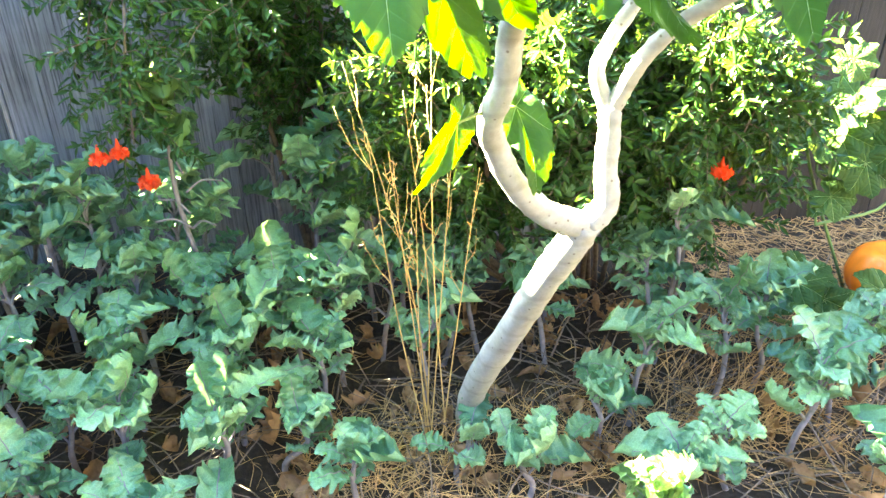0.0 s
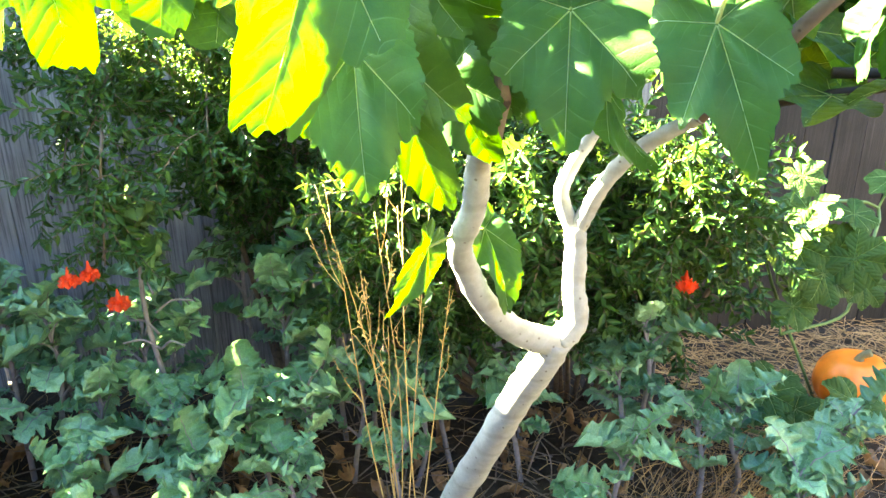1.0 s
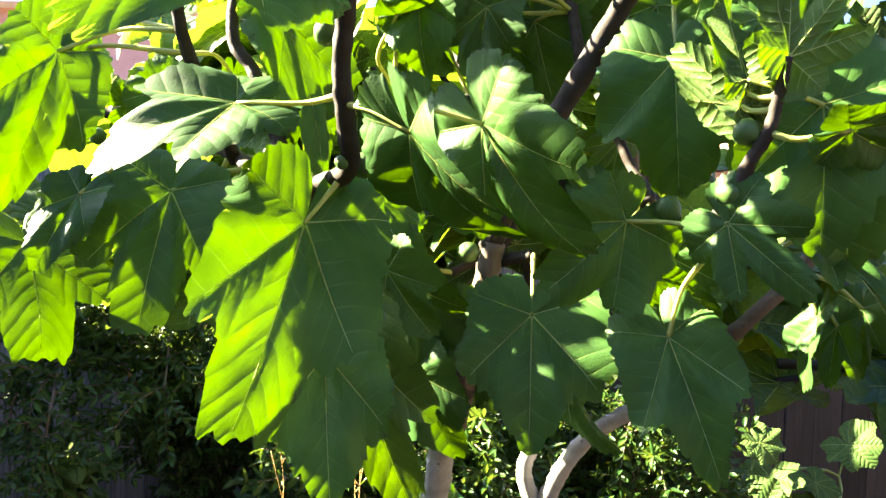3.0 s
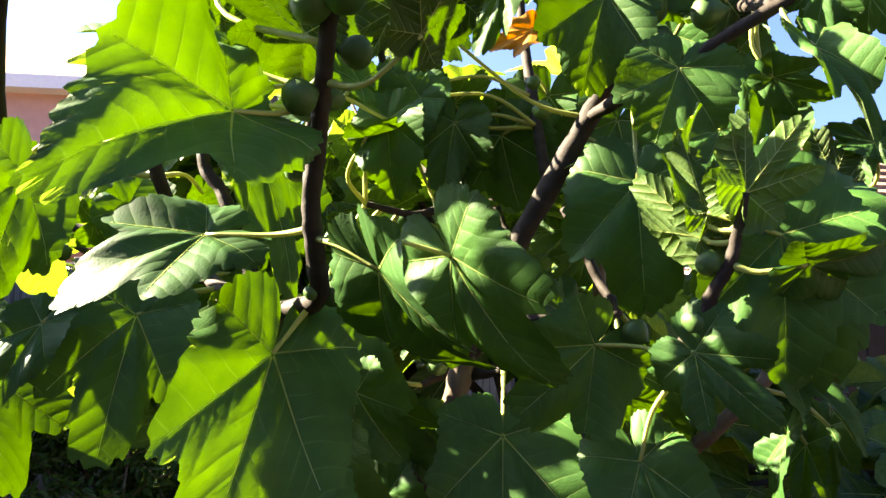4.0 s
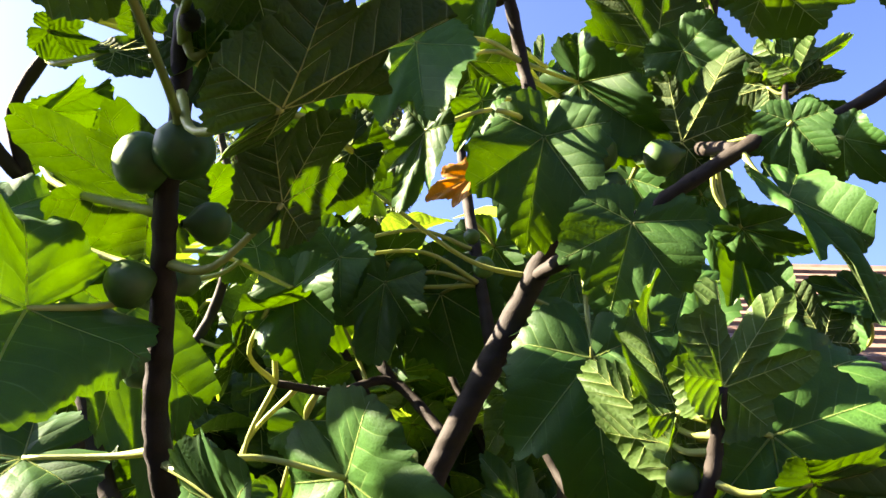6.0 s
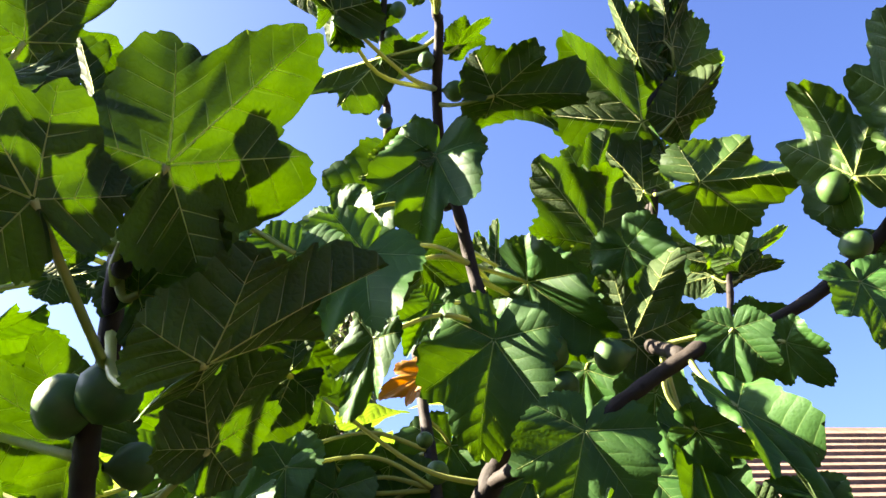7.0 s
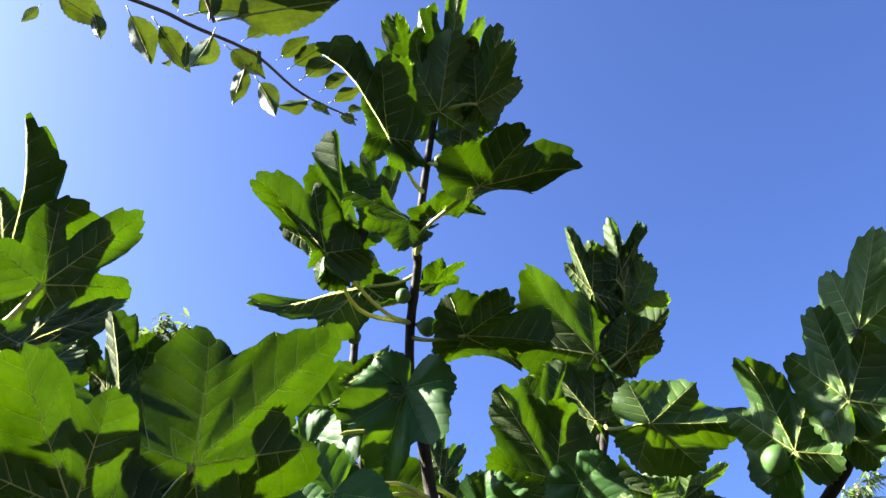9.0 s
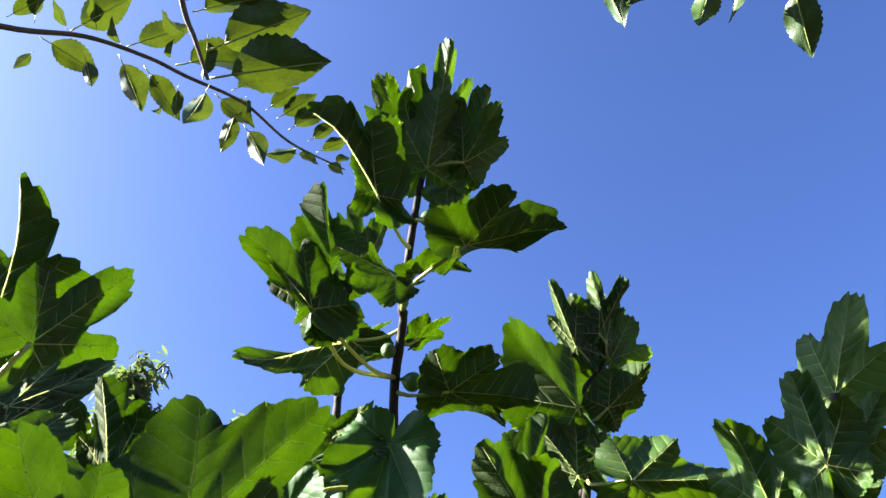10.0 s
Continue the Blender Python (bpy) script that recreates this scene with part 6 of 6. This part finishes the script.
# terrace wall of terracotta blocks
terrace = thing("terrace_wall", (-2.5, 5.0, 0), "low terrace wall of terracotta blocks with a dark capping", "wall", kind="structure")
b = Build()
box(b, -3.0, 3.2, 0.05, 0.30, 0.0, 2.02)
part("core", b, [TERRACOTTA], terrace, smooth=False)
b = Build()
box(b, -0.195, 0.195, -0.1, 0.1, 0, 0.19)
block = b.mesh("block", [TERRACOTTA], False)
for row in range(4):
    for n in range(15):
        part("block", block, None, terrace, at=pose(-2.8 + n * 0.405 + (row % 2) * 0.2, 0.0, 1.28 + row * 0.2))
b = Build()
box(b, -3.1, 3.3, -0.13, 0.33, 2.08, 2.14)
part("capping", b, [BOARD_BROWN], terrace, smooth=False)


def crown_tree(name, place, label, height, spread, seed, clumps, leaf, mat_, category="tree", lean=0.0, narrow=0.25):
    rng = random.Random(seed)
    ob = thing(name, place, label, category)
    b = Build()
    ends = []
    line, rad = smooth_line([(0, 0, 0), (lean * 0.4, 0, height * 0.45), (lean, 0, height * 0.95)], [0.05 * height * 0.5, 0.03 * height * 0.5, 0.006 * height], 6)
    tube(b, line, rad, 8)
    part("trunk", b, [TWIG], ob)
    for n in range(clumps):
        u = rng.uniform(0.3, 1.0) ** (0.5 if narrow < 0.2 else 1.0)
        p = line[int(u * (len(line) - 1))]
        a = rng.uniform(0, 6.28)
        r = spread * (1.15 - 0.75 * u) * rng.uniform(0.4, 1.0)
        e = p + np.array((math.cos(a) * r, math.sin(a) * r, r * (rng.uniform(0.1, 0.8) if narrow > 0.2 else rng.uniform(0.8, 2.0))))
        ends.append((p, e))
    c = Build()
    for p, e in ends:
        b = Build()
        l2, r2 = smooth_line([p, (p + e) / 2 + np.array((0, 0, 0.1 * height / 6)), e], [0.012 * height / 3, 0.007 * height / 3, 0.002 * height], 4)
        tube(b, l2, r2, 5)
        part("bough", b, [TWIG], ob)
        for _ in range(34 if narrow > 0.2 else 48):
            q = l2[rng.randrange(2, len(l2))] + np.array([rng.gauss(0, spread * (0.09 if narrow > 0.2 else 0.045)) for _ in range(3)])
            way = (rng.uniform(-1, 1), rng.uniform(-1, 1), rng.uniform(-1.2, 0.3))
            sheet_leaf(c, rng, leaf * rng.uniform(0.6, 1.3), leaf * narrow, basis(way, (rng.uniform(-1, 1), rng.uniform(-1, 1), 1)), q, 0, 0, 0.2, 0.2, 3, 0, 0.8)
    tagged(part("crown", c, [mat_], ob), kind="stuff")
    return ob


house = thing("house", (-5.0, 9.0, 0), "pink stucco house with white eaves", "house")
b = Build()
box(b, -5.0, 2.55, 0, 6, 0, 3.9)
part("wall", b, [STUCCO], house, smooth=False)
b = Build()
box(b, -5.3, 2.75, -0.3, 6.3, 3.9, 4.05)
part("eave_board", b, [WHITE], house, smooth=False)
b = Build()
b.add([(-5.3, -0.3, 4.05), (2.75, -0.3, 4.05), (2.75, 6.3, 4.05), (-5.3, 6.3, 4.05), (-4.0, 3.0, 5.4), (1.4, 3.0, 5.4)], [(0, 1, 5, 4), (1, 2, 5), (2, 3, 4, 5), (3, 0, 4)])
part("roof", b, [TILE], house, smooth=False)

roof_house = thing("house", (7.3, 10.7, 0), "low house with a roof of pale brown clay tiles", "house")
b = Build()
box(b, -2.2, 6.0, 0, 6.5, 0, 2.5)
part("wall", b, [STUCCO], roof_house, smooth=False)
b = Build()
box(b, -2.45, 6.3, -0.35, -0.25, 2.38, 2.52)
part("fascia", b, [WHITE], roof_house, smooth=False)
roof = Build()
roof.add([(-2.4, -0.3, 2.5), (6.3, -0.3, 2.5), (6.3, 3.2, 4.9), (0.1, 3.2, 4.9), (-2.4, 6.8, 2.5), (6.3, 6.8, 2.5)], [(0, 1, 2, 3), (0, 3, 4), (3, 2, 5, 4), (1, 5, 2)])
roof = part("roof", roof, [TILE], roof_house, smooth=False)
for row in range(15):
    u0, u1 = row / 15, (row + 1.12) / 15
    for k in range(14):
        x0 = -2.4 + 2.5 * u0
        w = (6.3 - x0) / 14
        if u1 > 1:
            continue
        b = Build()
        y0, z0, y1, z1 = -0.3 + 3.5 * u0, 2.5 + 2.4 * u0, -0.3 + 3.5 * u1, 2.5 + 2.4 * u1
        a, c = x0 + k * w + 0.004, x0 + (k + 1) * w - 0.004
        b.add([(a, y0, z0 + 0.015), (c, y0, z0 + 0.015), (c, y1, z1 + 0.01), (a, y1, z1 + 0.01), (a, y0 - 0.012, z0 + 0.10), (c, y0 - 0.012, z0 + 0.10), (c, y1, z1 + 0.03), (a, y1, z1 + 0.03)], [(0, 3, 2, 1), (4, 5, 6, 7), (0, 1, 5, 4), (2, 3, 7, 6), (0, 4, 7, 3), (1, 2, 6, 5)])
        part("tile", b, [TILE], roof, smooth=False)

crown_tree("willow_tree", (-1.5, 11.4, 0), "feathery green tree beyond the fence", 8.9, 1.2, 2, 120, 0.21, FAR_LEAF, narrow=0.14)
crown_tree("willow_tree", (0.6, 12.8, 0), "feathery green tree beyond the fence", 9.1, 1.2, 5, 120, 0.21, FAR_LEAF, narrow=0.14)
crown_tree("garden_tree", (-2.2, 6.6, 0), "dark leafy shrub above the terrace wall", 2.9, 1.0, 3, 40, 0.16, FAR_LEAF, "shrub")
crown_tree("garden_tree", (-4.2, 6.4, 0), "dark leafy shrub above the terrace wall", 2.8, 1.0, 4, 40, 0.16, FAR_LEAF, "shrub")
crown_tree("garden_tree", (0.4, 8.5, 0), "leafy green tree beyond the fence", 3.6, 1.6, 6, 46, 0.2, FAR_LEAF)
crown_tree("garden_tree", (3.2, 9.5, 0), "leafy green tree beyond the fence", 3.5, 1.6, 7, 46, 0.2, FAR_LEAF)
crown_tree("conifer_tree", (17.5, 17.5, 0), "slender dark conifer far off", 10.5, 1.6, 8, 30, 0.5, FAR_LEAF, narrow=0.1)


# ---------- overhanging plum branch ----------
def plum_leaf_mesh(seed):
    """A pointed blade folded along its midrib, twisted and finely toothed, on a short stalk."""
    rng = random.Random(seed)
    b = Build()
    tube(b, [(0, 0, 0), (0, 0.09, -0.012), (0, 0.18, 0)], [0.013, 0.011, 0.011], 5, 1)
    wide, fold, twist, curl, ph = rng.uniform(0.20, 0.27), rng.uniform(0.25, 0.8), rng.uniform(-0.9, 0.9), rng.uniform(-0.1, 0.45), rng.uniform(0, 6.28)
    n, cols, verts = 22, (-1, -0.72, -0.36, 0, 0.36, 0.72, 1), []
    for i in range(n + 1):
        u = i / n
        w = wide * math.sin(math.pi * u ** 0.8) ** 0.85 * (1 - 0.35 * u**3) + 0.004
        turn_ = twist * (u - 0.3)
        for c in cols:
            x = w * c * (1 + (0.045 if abs(c) == 1 else 0) * (1 if i % 2 else -1))
            z = fold * abs(x) + 0.03 * abs(c) ** 2 * math.sin(u * 13 + ph + 2 * c) * (1 - u * 0.3)
            verts.append((x * math.cos(turn_) - z * math.sin(turn_), 0.18 + 0.85 * u * (1 - 0.12 * curl), x * math.sin(turn_) + z * math.cos(turn_) - curl * 0.8 * u * u))
    k = len(cols)
    b.add(verts, [(i * k + j, i * k + j + 1, (i + 1) * k + j + 1, (i + 1) * k + j) for i in range(n) for j in range(k - 1)])
    tube(b, [verts[i * k + k // 2] for i in range(0, n, 2)], np.linspace(0.012, 0.004, n // 2), 5, 1)
    return b.mesh("leaf", [PLUM, FIG_STALK])


PLUMS = [plum_leaf_mesh(n) for n in range(9)]
plum_tree = thing("plum_tree", (-1.6, -0.1, 0), "plum tree reaching over with long thin leafy twigs", "tree")
PB = np.array((-1.6, -0.1, 0.0))
for points, radii, label in (
    ([(-1.600, -0.100, -0.050), (-1.580, -0.050, 1.300), (-1.500, 0.100, 2.400), (-1.150, 0.250, 3.100)], [0.06, 0.05, 0.035, 0.016], "trunk"),
    ([(-1.500, 0.100, 2.400), (-0.712, 0.950, 3.070), (-0.492, 0.984, 3.089), (-0.354, 0.983, 3.115), (-0.238, 0.995, 3.111), (-0.164, 1.010, 3.100), (-0.050, 1.037, 3.092), (0.054, 1.082, 3.056), (0.175, 1.101, 3.030)], [0.014, 0.009, 0.006, 0.0048, 0.0042, 0.004, 0.0034, 0.0028, 0.0015], "twig"),
    ([(-1.150, 0.250, 3.100), (-0.167, 0.454, 2.794), (-0.107, 0.566, 2.685), (-0.083, 0.590, 2.648), (-0.059, 0.613, 2.608)], [0.01, 0.006, 0.0038, 0.003, 0.002], "twig"),
    ([(-1.150, 0.250, 3.100), (0.235, 0.325, 2.899), (0.368, 0.401, 2.724), (0.475, 0.359, 2.694), (0.583, 0.305, 2.649)], [0.014, 0.008, 0.005, 0.004, 0.002], "twig"),
):
    b = Build()
    line, rad = smooth_line([np.array(p) - PB for p in points], radii, 6)
    tube(b, line, rad, 8)
    part(label, b, [TWIG], plum_tree)


def plum_leaf(j, tip, face):
    j, tip = np.array(j), np.array(tip)
    m = basis(tip - j, face) * np.linalg.norm(tip - j)
    part("leaf", PLUMS[int(abs(j[0] + tip[2]) * 1000) % 9], None, plum_tree, at=Matrix([[*m[k], (j - PB)[k]] for k in range(3)] + [[0, 0, 0, 1]]))


plum_leaf((-0.436, 1.019, 3.084), (-0.458, 1.033, 3.041), (-0.17, 0.91, 0.38))
plum_leaf((-0.430, 0.998, 3.103), (-0.325, 1.037, 3.085), (-0.06, 0.54, 0.84))
plum_leaf((-0.387, 0.988, 3.126), (-0.411, 0.935, 3.136), (-0.83, 0.43, 0.34))
plum_leaf((-0.349, 1.012, 3.093), (-0.326, 1.046, 3.050), (0.19, 0.72, 0.67))
plum_leaf((-0.378, 0.976, 3.112), (-0.282, 0.909, 3.168), (-0.19, 0.45, 0.87))
plum_leaf((-0.291, 0.999, 3.107), (-0.232, 1.069, 3.042), (0.18, 0.58, 0.79))
plum_leaf((-0.288, 0.990, 3.115), (-0.309, 0.937, 3.129), (-0.92, 0.38, 0.08))
plum_leaf((-0.279, 0.987, 3.120), (-0.172, 0.935, 3.160), (-0.14, 0.40, 0.90))
plum_leaf((-0.243, 1.006, 3.101), (-0.165, 1.071, 3.040), (0.26, 0.47, 0.84))
plum_leaf((-0.198, 0.992, 3.108), (-0.196, 0.946, 3.123), (-0.93, 0.08, 0.36))
plum_leaf((-0.187, 0.995, 3.108), (-0.039, 0.944, 3.144), (-0.25, -0.05, 0.97))
plum_leaf((-0.176, 1.024, 3.087), (-0.171, 1.059, 3.036), (0.40, 0.73, 0.55))
plum_leaf((-0.194, 1.060, 3.053), (-0.214, 1.059, 3.028), (-0.18, 0.98, 0.11))
plum_leaf((-0.107, 1.029, 3.092), (-0.024, 1.060, 3.052), (0.21, 0.52, 0.83))
plum_leaf((-0.059, 1.049, 3.080), (-0.075, 1.102, 3.010), (0.40, 0.77, 0.49))
plum_leaf((-0.041, 1.069, 3.065), (0.022, 1.111, 3.007), (0.27, 0.61, 0.74))
plum_leaf((-0.076, 1.021, 3.102), (-0.017, 0.979, 3.119), (-0.19, 0.12, 0.97))
plum_leaf((-0.047, 1.026, 3.101), (-0.033, 1.045, 3.065), (0.85, 0.23, 0.47))
plum_leaf((-0.005, 1.041, 3.090), (0.050, 0.987, 3.114), (0.00, 0.40, 0.92))
plum_leaf((0.020, 1.051, 3.083), (0.087, 0.991, 3.110), (0.01, 0.42, 0.91))
plum_leaf((0.047, 1.064, 3.072), (0.110, 1.004, 3.099), (-0.04, 0.38, 0.93))
plum_leaf((0.090, 1.074, 3.062), (0.140, 1.023, 3.081), (0.01, 0.36, 0.93))
plum_leaf((0.082, 1.086, 3.051), (0.011, 1.097, 3.020), (0.11, 0.99, 0.11))
plum_leaf((0.111, 1.088, 3.049), (0.173, 1.043, 3.061), (-0.07, 0.18, 0.98))
plum_leaf((0.066, 1.096, 3.043), (0.124, 1.090, 3.024), (0.32, 0.05, 0.94))
plum_leaf((0.150, 1.098, 3.036), (0.178, 1.065, 3.041), (-0.05, 0.11, 0.99))
plum_leaf((0.132, 1.097, 3.039), (0.170, 1.099, 3.011), (0.50, 0.46, 0.73))
plum_leaf((-0.442, 0.978, 3.114), (-0.435, 0.909, 3.146), (-0.72, 0.23, 0.66))
plum_leaf((-0.485, 0.971, 3.102), (-0.424, 0.930, 3.135), (-0.36, 0.20, 0.91))
plum_leaf((-0.479, 0.934, 3.067), (-0.533, 0.889, 3.055), (-0.63, 0.63, 0.46))
plum_leaf((-0.337, 0.970, 3.130), (-0.347, 0.911, 3.149), (-0.91, 0.25, 0.34))
plum_leaf((-0.056, 0.605, 2.602), (0.074, 0.555, 2.621), (-0.00, 0.34, 0.94))
plum_leaf((-0.055, 0.611, 2.597), (-0.069, 0.642, 2.544), (0.15, 0.87, 0.46))
plum_leaf((-0.067, 0.593, 2.635), (0.040, 0.525, 2.665), (-0.03, 0.37, 0.93))
plum_leaf((-0.093, 0.586, 2.649), (-0.128, 0.561, 2.636), (-0.62, 0.76, 0.20))
plum_leaf((-0.092, 0.570, 2.673), (-0.018, 0.533, 2.681), (-0.11, 0.01, 0.99))
plum_leaf((-0.069, 0.583, 2.655), (-0.064, 0.613, 2.608), (0.82, 0.45, 0.37))
plum_leaf((-0.102, 0.565, 2.686), (-0.037, 0.511, 2.705), (-0.16, 0.14, 0.98))
plum_leaf((0.372, 0.411, 2.718), (0.416, 0.434, 2.664), (0.74, 0.13, 0.66))
plum_leaf((0.487, 0.356, 2.688), (0.489, 0.405, 2.641), (0.63, 0.53, 0.57))
plum_leaf((0.503, 0.348, 2.683), (0.525, 0.372, 2.634), (0.90, -0.39, 0.22))
plum_leaf((0.560, 0.320, 2.659), (0.595, 0.368, 2.588), (0.75, 0.32, 0.58))
plum_leaf((0.424, 0.383, 2.709), (0.405, 0.416, 2.678), (0.66, 0.67, 0.33))
